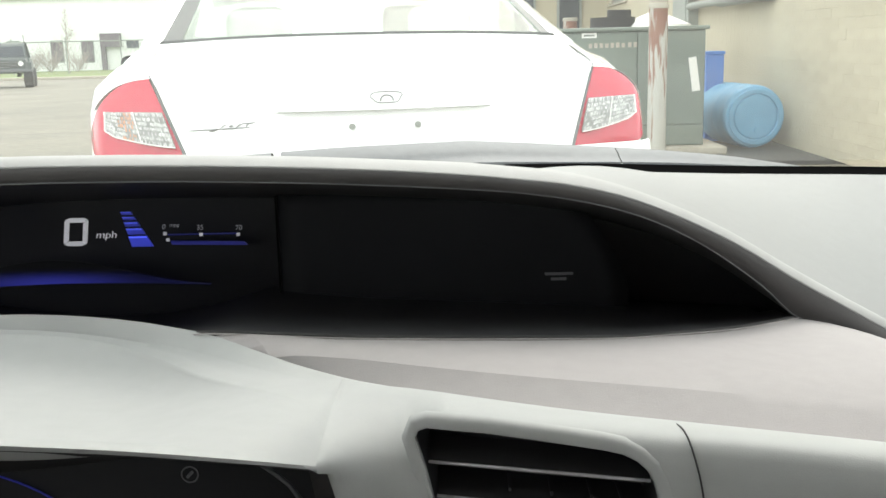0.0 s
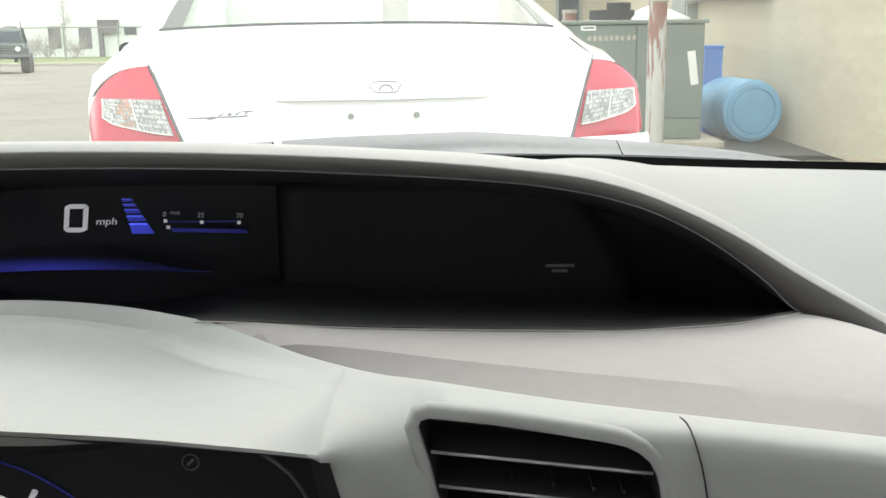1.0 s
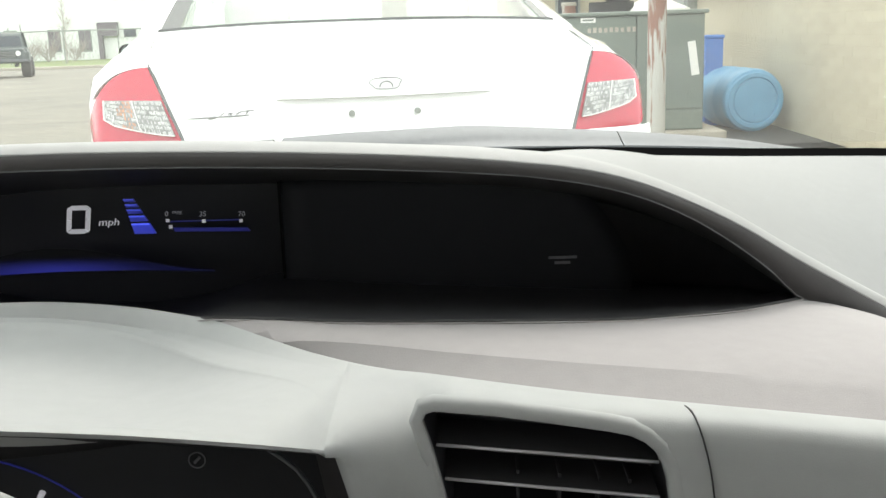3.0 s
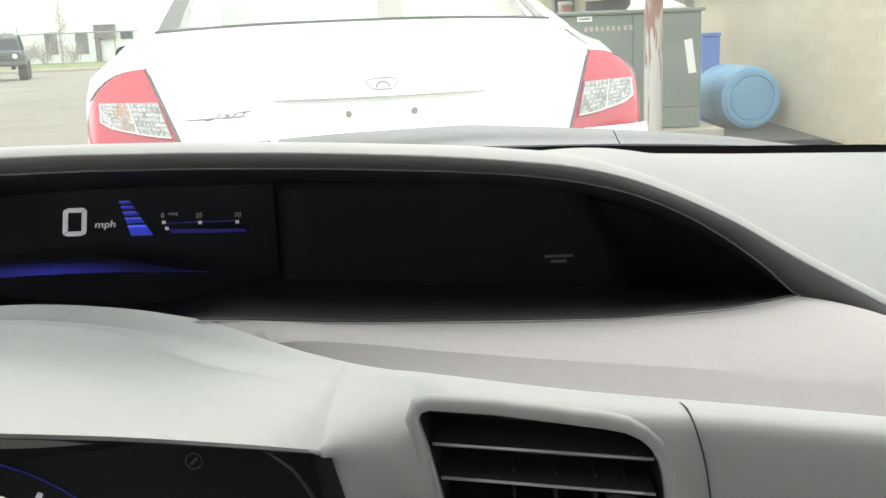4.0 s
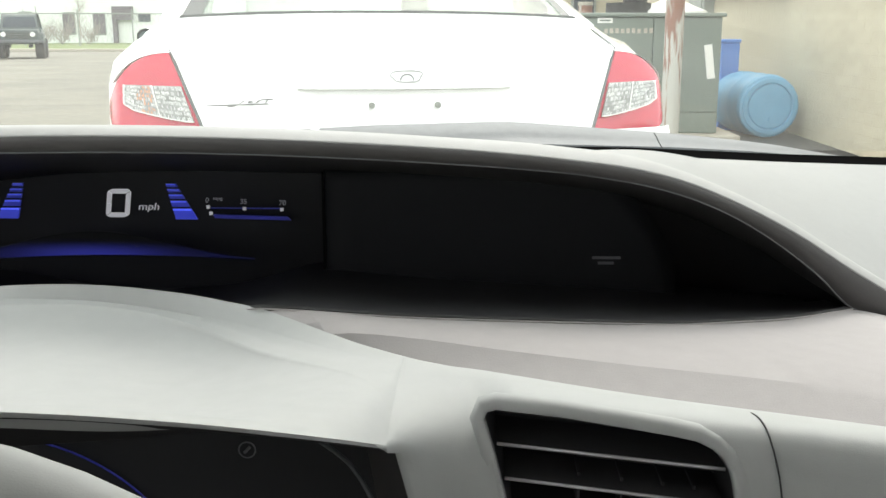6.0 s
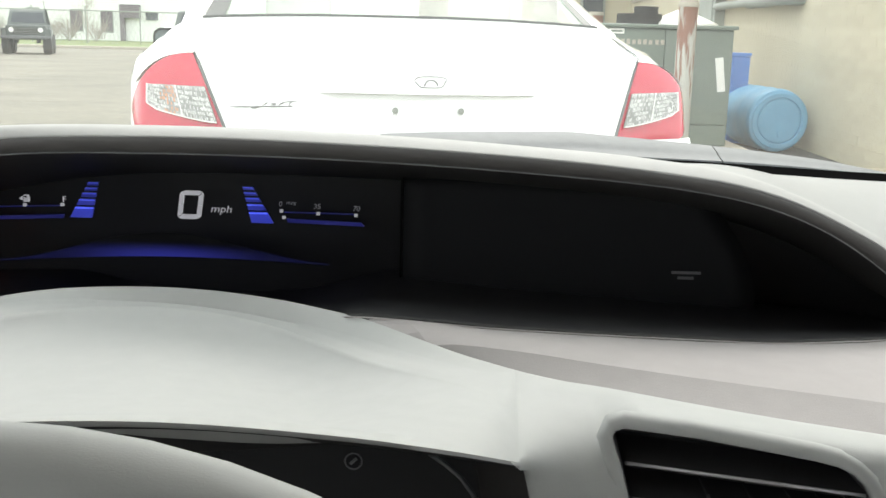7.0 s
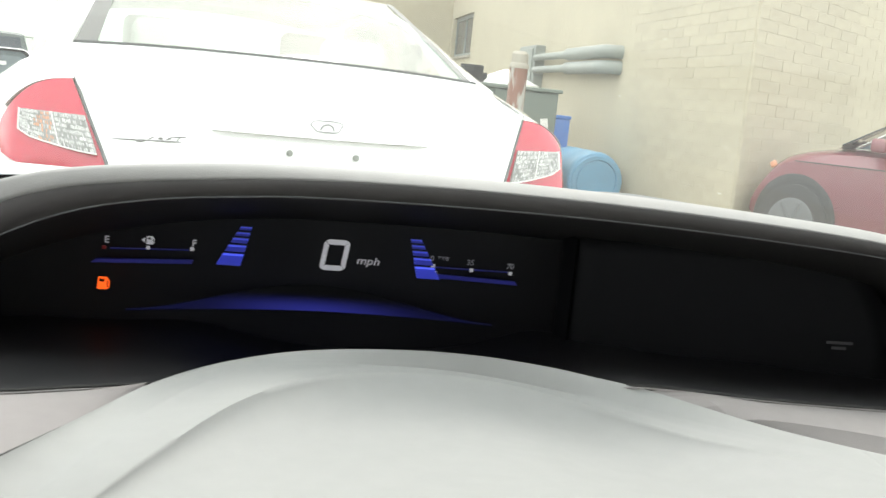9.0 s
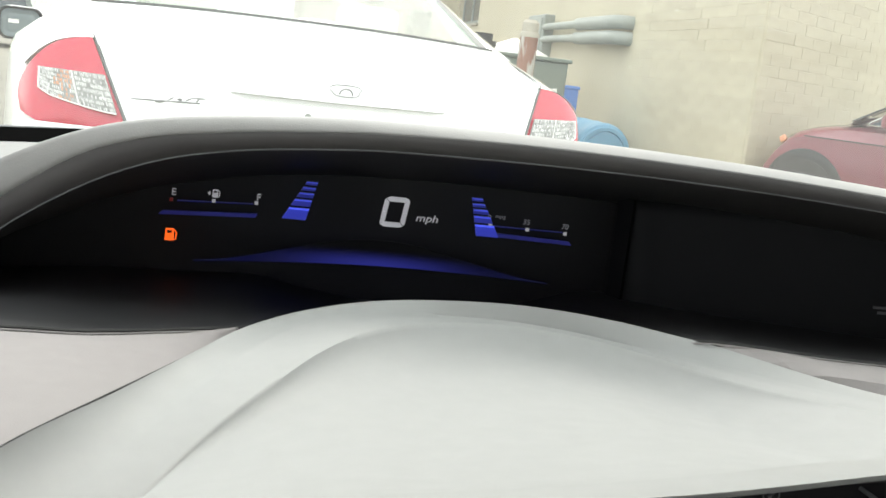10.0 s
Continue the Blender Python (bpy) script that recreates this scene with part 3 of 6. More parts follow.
            zl = 1.053 - 0.012 * ul - 0.085 * max(0, ul) ** 3
            y0 = rear_y(min(x, 0.872), zl) + max(0, x - 0.872) * 2
            row = [(s * x, y0, zl + 0.001)]
            for dy in (0.012, 0.05, 0.12, 0.22, 0.34, 0.5):
                y = y0 + dy
                row.append((s * x, y, 1.054 + 0.205 * y - 4.0 * max(0, x - 0.70) ** 2 + 0.002))
            rows2.append(row)
        part("shoulder", loft(rows2), M_CAR, car, smooth=True)
        # roof pillar
        a = [(s * 0.70, 0.52, 1.158), (s * 0.66, 0.75, 1.255), (s * 0.60, 1.05, 1.375), (s * 0.575, 1.25, 1.43)]
        b = [(s * 0.765, 0.45, 1.135), (s * 0.755, 0.8, 1.23), (s * 0.69, 1.15, 1.37), (s * 0.62, 1.32, 1.435)]
        c2 = [(s * 0.80, 0.62, 1.11), (s * 0.785, 1.0, 1.18), (s * 0.72, 1.3, 1.36), (s * 0.65, 1.5, 1.43)]
        part("roof_pillar", loft([spline(a, 10), spline(b, 10), spline(c2, 10)], thick=0.02), M_CAR, car, smooth=True)
        sw = [[(s * 0.785, 1.0, 1.09), (s * 0.79, 2.0, 1.08), (s * 0.78, 2.9, 1.05)], [(s * 0.66, 1.45, 1.42), (s * 0.63, 2.0, 1.42), (s * 0.66, 2.35, 1.38)]]
        part("side_window", loft(sw, thick=0.005), M_GLASS, car)
        # wing mirror
        mir = thing_part("wing_mirror", car, boxed(s * 1.012 - 0.108, s * 1.012 + 0.108, 2.62, 2.80, 0.955, 1.128, 0.055, segs=4), M_CAR, "white wing mirror with a sticker on the glass")
        part("mirror_rim", boxed(s * 1.012 - 0.104, s * 1.012 + 0.104, 2.608, 2.63, 0.959, 1.124, 0.045, segs=4), M_RUBBER, mir)
        part("mirror_glass", boxed(s * 1.012 - 0.092, s * 1.012 + 0.092, 2.603, 2.609, 0.971, 1.112, 0.038, segs=4), M_MIRROR, mir)
        part("sticker", boxed(s * 1.012 - 0.058, s * 1.012 - 0.008, 2.598, 2.602, 1.040, 1.060), M_WHITE, mir)
        part("mirror_arm", boxed(min(s * 0.85, s * 0.95), max(s * 0.85, s * 0.95), 2.68, 2.78, 1.0, 1.04, 0.012), M_CAR, mir)
        for y in (0.72, 3.42):
            bm = bmesh.new()
            tube(bm, [(s * 0.71, y, 0.32), (s * 0.73, y, 0.32), (s * 0.90, y, 0.32), (s * 0.92, y, 0.32)], [0.28, 0.315, 0.315, 0.28], 32)
            wh = part("wheel", bm, M_TYRE, car, smooth=True, angle=50)
            bm = bmesh.new()
            disc(bm, (s * 0.918, y, 0.32), (s, 0, 0), 0.2, 0.006, 28)
            part("rim", bm, M_CHROME, wh, smooth=True, angle=40)
    # bumper
    rows = []
    for z, off in ((0.25, 0.06), (0.30, 0.0), (0.40, -0.06), (0.52, -0.085), (0.62, -0.08), (0.66, -0.05), (0.70, -0.03), (0.80, -0.012), (0.815, 0.0)):
        rows.append([(x, rear_y(min(abs(x), 0.84), 0.8) + off + max(0, abs(x) - 0.84) * 1.2, z) for x in [0.885 * (-1 + 2 * k / 40) for k in range(41)]])
    part("bumper", loft(rows), M_CAR, car, smooth=True)
    # rear window with its dark border
    gl = [[(u * (0.688 - 0.118 * v), 0.50 + 0.72 * v + 0.05 * (1 - u * u) * 0 - 0.03 * (1 - abs(u) ** 2), 1.165 + 0.265 * v + 0.035 * math.sin(v * 1.5) + 0.012 * (1 - u * u)) for u in [-1 + k / 8 for k in range(17)]] for v in [j / 8 for j in range(9)]]
    part("rear_window", loft(gl), M_REARGLASS, car, smooth=True)
    bm = bmesh.new()
    def gp(u, v):
        return Vector((u * (0.688 - 0.118 * v), 0.50 + 0.72 * v - 0.03 * (1 - abs(u) ** 2) - 0.004, 1.165 + 0.265 * v + 0.035 * math.sin(v * 1.5) + 0.012 * (1 - u * u) + 0.002))
    def strip(pairs):
        vs = [(bm.verts.new(a), bm.verts.new(b)) for a, b in pairs]
        for (a, b), (c, d) in zip(vs, vs[1:]):
            bm.faces.new((a, b, d, c))
    foot = [(u, 1.172 - 0.018 * abs(u) ** 2.5) for u in [-1 + k / 12 for k in range(25)]]
    strip([((0.70 * u, 0.452, z), (0.692 * u, 0.457, z + 0.013)) for u, z in foot])
    strip([(gp(-1, k / 10), gp(-0.905, k / 10)) for k in range(11)])
    strip([(gp(1, k / 10), gp(0.955, k / 10)) for k in range(11)])
    part("window_border", bm, M_BORDER, car, "grey ceramic border of the rear window")
    # roof
    rf = [[(u * hw, y, z - 0.05 * u * u) for u in [-1 + k / 8 for k in range(17)]] for y, z, hw in ((1.2, 1.462, 0.575), (1.5, 1.485, 0.61), (1.9, 1.49, 0.62), (2.4, 1.47, 0.61), (2.65, 1.44, 0.6))]
    part("roof", loft(rf, thick=0.02), M_CAR, car, smooth=True)
    ws = [[(u * hw, y, z) for u in [-1 + k / 6 for k in range(13)]] for y, z, hw in ((2.65, 1.42, 0.6), (3.35, 1.05, 0.7))]
    part("windscreen", loft(ws), M_GLASS, car, smooth=True)
    bn = [[(u * hw, y, z - 0.05 * u * u) for u in [-1 + k / 8 for k in range(17)]] for y, z, hw in ((3.3, 1.05, 0.72), (3.7, 0.98, 0.72), (4.0, 0.90, 0.7), (4.2, 0.78, 0.72), (4.26, 0.6, 0.74), (4.24, 0.3, 0.72))]
    part("bonnet", loft(bn), M_CAR, car, smooth=True)
    part("floor_pan", boxed(-0.78, 0.78, 0.1, 4.1, 0.22, 0.3), M_RUBBER, car)
    # cabin seen through the rear window
    part("parcel_shelf", boxed(-0.66, 0.66, 0.49, 1.02, 1.115, 1.150, 0.01), M_SEAT, car)
    for x in (-0.36, 0.38):
        part("rear_headrest", boxed(x - 0.13, x + 0.13, 1.02, 1.14, 1.12, 1.29, 0.045, segs=4), M_SEAT, car, smooth=True)
        part("front_headrest", boxed(x - 0.13, x + 0.13, 1.95, 2.05, 1.14, 1.34, 0.045, segs=4), M_SEAT, car, smooth=True)
        part("front_seat", boxed(x - 0.22, x + 0.22, 1.9, 2.1, 0.5, 1.16, 0.06, segs=3), M_SEAT, car, smooth=True)
    part("rear_seat", boxed(-0.62, 0.62, 0.98, 1.14, 0.5, 1.12, 0.05, segs=3), M_SEAT, car, smooth=True)
    part("brake_lamp", boxed(-0.15, 0.15, 0.56, 0.68, 1.1, 1.135, 0.015, segs=3), M_SEAT, car, "high brake lamp housing on the shelf", smooth=True)
    # badge: plain chrome shape; script: plain bars
    ring = []
    for k in range(40):
        a = 2 * math.pi * k / 40
        cx, cz = math.cos(a), math.sin(a)
        sx = math.copysign(abs(cx) ** 0.55, cx) * (0.048 if cz > 0 else 0.040)
        sz = math.copysign(abs(cz) ** 0.7, cz) * 0.016
        ring.append((sx, rear_y(0, 0.986 + sz) - 0.006, 0.986 + sz))
    bm = bmesh.new()
    tube(bm, ring + ring[:1], 0.0015, 8, caps=False)
    tube(bm, [(0.019 * math.sin(a), rear_y(0, 0.98) - 0.008, 0.977 + 0.015 * math.cos(a)) for a in [-1.7 + 3.4 * k / 12 for k in range(13)]], 0.0022, 8)
    part("badge", bm, M_BADGE, car, "plain chrome badge", smooth=True)
    # slanting script, as plain thin bars
    for x0, x1, z0, z1, r in ((-0.585, -0.50, 0.9020, 0.9050, 0.0014), (-0.50, -0.40, 0.9050, 0.9085, 0.0016), (-0.52, -0.495, 0.9010, 0.9055, 0.0030), (-0.488, -0.470, 0.9080, 0.9180, 0.0013), (-0.462, -0.448, 0.9130, 0.9140, 0.0022), (-0.440, -0.425, 0.9110, 0.9190, 0.0016), (-0.425, -0.385, 0.9200, 0.9225, 0.0013), (-0.412, -0.404, 0.9105, 0.9195, 0.0014)):
        bm = bmesh.new()
        tube(bm, [(x0, rear_y(x0, z0) - 0.001, z0), ((x0 + x1) / 2, rear_y((x0 + x1) / 2, (z0 + z1) / 2) - 0.002, (z0 + z1) / 2), (x1, rear_y(x1, z1) - 0.001, z1)], [r * 0.8, r * 1.7, r], 6)
        part("script_bar", bm, M_BADGE, car)
    for x in (-0.105, 0.09):
        bm = bmesh.new()
        disc(bm, (x, -0.180, 0.903), (0, -1, 0), 0.0095, 0.006, 16)
        disc(bm, (x, -0.186, 0.903), (0, -1, 0), 0.005, 0.003, 6)
        part("plate_screw", bm, M_PIPE, car)


def thing_part(name, parent, bm, mat, label=""):
    return part(name, bm, mat, parent, label, smooth=True, angle=50)


build_white_sedan()


# ---- own car: dashboard ----
# curves of the dash, driver's axis at x = 0, forward is +y
INNER = [(-0.3128, -0.1045, 0.918), (-0.2728, -0.1148, 0.945), (-0.2478, -0.1251, 0.965), (-0.2125, -0.1413, 0.9926), (-0.1768, -0.1537, 1.0152), (-0.1412, -0.162, 1.031), (-0.1006, -0.1684, 1.0407), (-0.06, -0.1715, 1.0457), (-0.0248, -0.1729, 1.0485), (0.05, -0.1735, 1.05), (0.125, -0.1717, 1.0494), (0.20, -0.1698, 1.0469), (0.275, -0.1669, 1.0426), (0.32, -0.164, 1.039), (0.35, -0.162, 1.0356), (0.39, -0.1572, 1.0278), (0.425, -0.151, 1.0158), (0.46, -0.141, 0.997), (0.50, -0.1286, 0.968), (0.528, -0.118, 0.943), (0.5645, -0.1107, 0.9306), (0.5956, -0.1052, 0.9176), (0.68, -0.0956, 0.8856)]
BOUND = [(-0.3208, -0.0949, 0.9283), (-0.2786, -0.1115, 0.9572), (-0.241, -0.1312, 0.9889), (-0.2108, -0.1433, 1.0118), (-0.1816, -0.1531, 1.0303), (-0.1513, -0.1606, 1.0416), (-0.1152, -0.1661, 1.0486), (-0.0626, -0.1708, 1.0548), (-0.0229, -0.1724, 1.0578), (0.0486, -0.1735, 1.0596), (0.1242, -0.1721, 1.0586), (0.1997, -0.1702, 1.0559), (0.2694, -0.1678, 1.0518), (0.3123, -0.1652, 1.048), (0.3394, -0.163, 1.0448), (0.3749, -0.1591, 1.0397), (0.4102, -0.1524, 1.0303), (0.4466, -0.1444, 1.0148), (0.4852, -0.1338, 0.9944), (0.5244, -0.1203, 0.9693), (0.5671, -0.1063, 0.9441), (0.598, -0.0974, 0.9256), (0.69, -0.0781, 0.871)]
OUTER = [(-0.3372, -0.0913, 0.9483), (-0.2921, -0.1093, 0.9758), (-0.249, -0.1304, 1.008), (-0.2166, -0.1413, 1.0267), (-0.1855, -0.1501, 1.0408), (-0.1544, -0.1566, 1.05), (-0.1182, -0.1617, 1.0561), (-0.0621, -0.1645, 1.0618), (-0.0212, -0.1641, 1.0637), (0.0494, -0.1622, 1.0644), (0.1248, -0.1592, 1.0632), (0.20, -0.1561, 1.0604), (0.2682, -0.1528, 1.0563), (0.3103, -0.1496, 1.0532), (0.3365, -0.1477, 1.0503), (0.3708, -0.1441, 1.0458), (0.4062, -0.1388, 1.0363), (0.4432, -0.1332, 1.0213), (0.481, -0.125, 1.0022), (0.5217, -0.1117, 0.977), (0.5652, -0.0985, 0.951), (0.5976, -0.0905, 0.9325), (0.69, -0.0708, 0.8773)]
SEAM = [(-0.30, -0.20, 0.944), (-0.25, -0.232, 0.950), (-0.206, -0.238, 0.955), (-0.161, -0.237, 0.9555), (-0.125, -0.230, 0.957), (-0.09, -0.222, 0.958), (-0.06, -0.200, 0.952), (-0.02, -0.185, 0.946), (0.04, -0.18, 0.944), (0.10, -0.183, 0.950), (0.135, -0.196, 0.960), (0.160, -0.211, 0.9665), (0.235, -0.206, 0.961), (0.295, -0.200, 0.9575), (0.37, -0.189, 0.953), (0.402, -0.183, 0.951), (0.438, -0.170, 0.949), (0.478, -0.151, 0.946), (0.528, -0.118, 0.943)]
RIM = [(-0.26, -0.5223, 0.9147), (-0.1645, -0.3692, 0.9531), (-0.1352, -0.3181, 0.957), (-0.1089, -0.2668, 0.9599), (-0.089, -0.2272, 0.9613), (-0.0594, -0.208, 0.9671), (-0.0196, -0.2006, 0.9733), (0.0302, -0.198, 0.976), (0.07, -0.1975, 0.9752), (0.11, -0.1985, 0.9715), (0.14, -0.2025, 0.9675), (0.162, -0.2115, 0.9655), (0.2052, -0.243, 0.9612), (0.2242, -0.260, 0.9608), (0.2572, -0.284, 0.9606), (0.297, -0.2995, 0.9592), (0.354, -0.3197, 0.9574), (0.404, -0.3320, 0.9554), (0.488, -0.352, 0.9522), (0.60, -0.3752, 0.9452), (0.90, -0.4205, 0.9201)]


FAR = [(-0.75, 0.16, 0.962), (-0.45, 0.19, 0.980), (-0.319, 0.20, 0.988), (-0.20, 0.20, 0.997), (0.0, 0.20, 1.002), (0.25, 0.20, 1.005), (0.423, 0.20, 1.004), (0.461, 0.20, 1.0025), (0.569, 0.20, 0.998), (0.714, 0.20, 0.994), (0.9, 0.195, 0.986), (1.25, 0.16, 0.962)]


def far_edge(x):
    """The pad's far edge under the windscreen."""
    for a, b in zip(FAR, FAR[1:]):
        if a[0] <= x <= b[0] + 1e-6:
            return Vector(a).lerp(Vector(b), (x - a[0]) / (b[0] - a[0]))
    return Vector(FAR[-1])


def recess(a):
    """Where the visor's ceiling meets the back of the display recess."""
    f = min(1.0, max(0.0, (a.z - 0.945) / 0.09))
    return Vector((a.x, 0.02, a.z - 0.004 - 0.034 * f))


def resample(c, n=90):
    return spline(c, n)


HOOD_END = []


def build_dashboard():
    dash = thing("dashboard", "light grey car dashboard with a long hooded digital display", "dashboard")
    inner, bound, outer = resample(INNER), resample(BOUND), resample(OUTER)
    # visor: dark lip with its edge highlight as a thin pale tube, rolling over into the light top
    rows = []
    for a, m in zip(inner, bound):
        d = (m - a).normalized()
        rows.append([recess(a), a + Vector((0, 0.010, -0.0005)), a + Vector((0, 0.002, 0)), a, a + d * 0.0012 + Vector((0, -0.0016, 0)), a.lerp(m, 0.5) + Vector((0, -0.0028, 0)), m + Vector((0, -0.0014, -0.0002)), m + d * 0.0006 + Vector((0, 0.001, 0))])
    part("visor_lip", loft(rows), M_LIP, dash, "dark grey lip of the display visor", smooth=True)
    bm = bmesh.new()
    tube(bm, [a + Vector((0, -0.0008, 0.0004)) for a in inner], 0.0006, 6)
    part("lip_highlight", bm, M_COWL, dash, "thin pale tube as the highlight under the visor lip", smooth=True)
    rows, starts = [], []
    for m, b in zip(bound, outer):
        h = b - m
        starts.append(b + Vector((0, 0.010, 0)) + h.normalized() * 0.0004)
        rows.append([m + Vector((0, 0.0005, -0.0004)), m + Vector((0, -0.0010, 0.0002)), m.lerp(b, 0.2) + Vector((0, -0.0016, 0.0004)), m.lerp(b, 0.5) + Vector((0, -0.0014, 0.0009)), m.lerp(b, 0.8) + Vector((0, -0.0004, 0.0007)), b, b + Vector((0, 0.005, 0)) + h.normalized() * 0.0005, starts[-1]])
    part("visor_top", loft(rows), M_VISOR, dash, smooth=True)
    near = [Vector((x, -0.092, 0.955 + (x + 0.30) * 0.12)) for x in (-0.64, -0.58, -0.50, -0.44, -0.38)] + starts + [Vector((x, -0.062, 0.864 - (x - 0.66) * 0.05)) for x in (0.74, 0.80, 0.9, 1.0, 1.1, 1.22)]
    rows = []
    for q in near:
        far = far_edge(q.x)
        u = min(1.0, max(0.0, (q.x - 0.26) / 0.20)) if q.x > 0 else min(1.0, max(0.0, (-0.10 - q.x) / 0.15))
        u = u * u * (3 - 2 * u)
        rise = -0.010 + (0.022 if q.x > 0 else 0.006) * u
        rows.append([q.lerp(far, j / 14) + Vector((0, 0, rise * math.sin(math.pi * j / 14))) for j in range(15)])
    part("top_pad", loft(rows), M_PAD, dash, smooth=True)
    # black ledge under the display
    seam = resample(SEAM, 60)
    rows = [[s + Vector((0, 0, -0.002)), s + Vector((0, 0.006, -0.001)), s + Vector((0, 0.05, -0.008)), Vector((s.x, max(-0.03, s.y + 0.06), s.z - 0.02)), Vector((s.x, 0.04, s.z - 0.03))] for s in seam]
    part("display_ledge", loft(rows), M_BLACK, dash, smooth=True)
    bm = bmesh.new()
    tube(bm, [s + Vector((0, 0.001, 0.0005)) for s in seam], 0.0010, 6)
    part("ledge_seam", bm, M_SEAM, dash)
    bm = bmesh.new()
    tube(bm, [s + Vector((0, -0.0020, 0.0002)) for s in seam], 0.0005, 6)
    part("ledge_edge", bm, M_WARM, dash, smooth=True)
    # lower pad between ledge seam and the light trim, with a crease
    crease = resample([(0.10, -0.222, 0.915), (0.16, -0.229, 0.938), (0.20, -0.237, 0.9590), (0.24, -0.242, 0.9600), (0.296, -0.254, 0.9570), (0.359, -0.268, 0.9545), (0.414, -0.280, 0.953), (0.466, -0.291, 0.951), (0.51, -0.300, 0.9495), (0.62, -0.322, 0.943), (0.9, -0.36, 0.92)], 60)
    sm = resample([(0.08, -0.203, 0.915), (0.13, -0.207, 0.942), (0.16, -0.2115, 0.9645), (0.235, -0.208, 0.9605), (0.295, -0.202, 0.957), (0.37, -0.191, 0.9525), (0.438, -0.172, 0.9485), (0.478, -0.153, 0.9455), (0.528, -0.119, 0.9425), (0.565, -0.115, 0.934), (0.60, -0.112, 0.9215), (0.68, -0.104, 0.8915), (0.9, -0.09, 0.82)], 60)
    low = resample([(0.12, -0.242, 0.905), (0.17, -0.240, 0.932), (0.205, -0.246, 0.9560), (0.224, -0.264, 0.959), (0.257, -0.287, 0.9585), (0.297, -0.302, 0.957), (0.354, -0.322, 0.955), (0.404, -0.334, 0.953), (0.488, -0.354, 0.950), (0.60, -0.377, 0.943), (0.9, -0.422, 0.918)], 60)
    rows = []
    for a, c, e in zip(sm, crease, low):
        k = min(1.0, max(0.40, (0.60 - c.x) / 0.34))
        rows.append([a, a.lerp(c, 0.33) + Vector((0, 0, 0.0025)), a.lerp(c, 0.66) + Vector((0, 0, 0.0025)), c, c.lerp(e, 0.12) + Vector((0, 0, -0.0045 * k)), c.lerp(e, 0.5) + Vector((0, 0, -0.004 - 0.010 * k)), e + Vector((0, -0.002, -0.010 - 0.012 * k)), e + Vector((0, -0.014, -0.014 - 0.014 * k))])
    part("lower_pad", loft(rows), M_WARM, dash, "warm grey grained pad with a crease", smooth=True, angle=16)
    # left pad
    lf = resample([(-0.60, -0.12, 0.90), (-0.42, -0.17, 0.93), (-0.30, -0.202, 0.9435), (-0.25, -0.234, 0.9495), (-0.206, -0.240, 0.9545), (-0.161, -0.239, 0.955), (-0.125, -0.232, 0.9565), (-0.092, -0.224, 0.9575)], 40)
    ln = resample([(-0.62, -0.60, 0.86), (-0.45, -0.58, 0.885), (-0.34, -0.53, 0.900), (-0.262, -0.50, 0.914), (-0.20, -0.42, 0.937), (-0.167, -0.366, 0.9505), (-0.138, -0.315, 0.9545), (-0.094, -0.228, 0.9570)], 40)
    rows = [[a, a.lerp(b, 0.3) + Vector((0, 0, 0.003)), a.lerp(b, 0.7) + Vector((0, 0, 0.003)), b] for a, b in zip(lf, ln)]
    part("left_pad", loft(rows), M_WARM, dash, "warm grey grained pad", smooth=True)
    bm = bmesh.new()
    tube(bm, [b + Vector((0, 0, 0.0004)) for b in ln[22:]], 0.0005, 6)
    part("pad_seam", bm, M_SEAM, dash)

    # light trim: instrument hood flowing into the vent panel
    lip = resample(LIP, 80)
    n = 120
    ridge, lips = resample(RIDGE, n), resample(LIP, n)
    # each row runs square from the rim to the ridge, but for the two ends
    run = [p for p in resample(RIM, 900) if -0.2 <= p.x <= 0.246]
    rim = []
    for i, g in enumerate(ridge):
        near = min(range(len(run)), key=lambda j: (run[j].x - g.x) ** 2 + (run[j].y - g.y) ** 2)
        k = i / (n - 1)
        a, b = min(1.0, k / 0.16), min(1.0, (1 - k) / 0.2)
        a, b = a * a * (3 - 2 * a), b * b * (3 - 2 * b)
        at = near * a * b + (1 - b) * (len(run) - 1)
        rim.append(at)
    for turn in range(40):
        rim = [rim[0]] + [rim[i] * 0.5 + (rim[i - 1] + rim[i + 1]) * 0.25 for i in range(1, n - 1)] + [rim[-1]]
    rim = [run[min(int(j), len(run) - 2)].lerp(run[min(int(j), len(run) - 2) + 1], min(1.0, j - min(int(j), len(run) - 2))) for j in rim]
    rows = []
    for i, (r, g, e) in enumerate(zip(rim, ridge, lips)):
        k = i / (n - 1)
        fade = min(1.0, k / 0.16) * min(1.0, (1 - k) / 0.28)
        # a hollow outer slope, a proud rounded ridge, then a step into the hollow face that rises towards the lip
        w = min(1.0, max(0.0, (-0.03 - g.x) / 0.06))
        o = r.lerp(g, 0.22 + 0.32 * w + 0.13 * min(1.0, max(0.0, (g.x - 0.08) / 0.06)))
        o.z = min(r.z - 0.0006, g.z - 0.0002)
        sink = 0.0036 * w * min(1.0, k / 0.10) * min(1.0, max(0.0, (0.66 - k) / 0.16)) * min(1.0, (r - o).length / 0.008)
        face = [g.lerp(e, q) for q in (0.008, 0.018, 0.035, 0.08, 0.2, 0.40, 0.63, 0.84, 0.95)]
        deep = min(0.0260, 0.10 * (e - g).length) * fade
        for p, q in zip(face, (0.09, 0.18, 0.30, 0.52, 0.80, 1.0, 0.93, 0.58, 0.22)):
            p.z -= deep * q
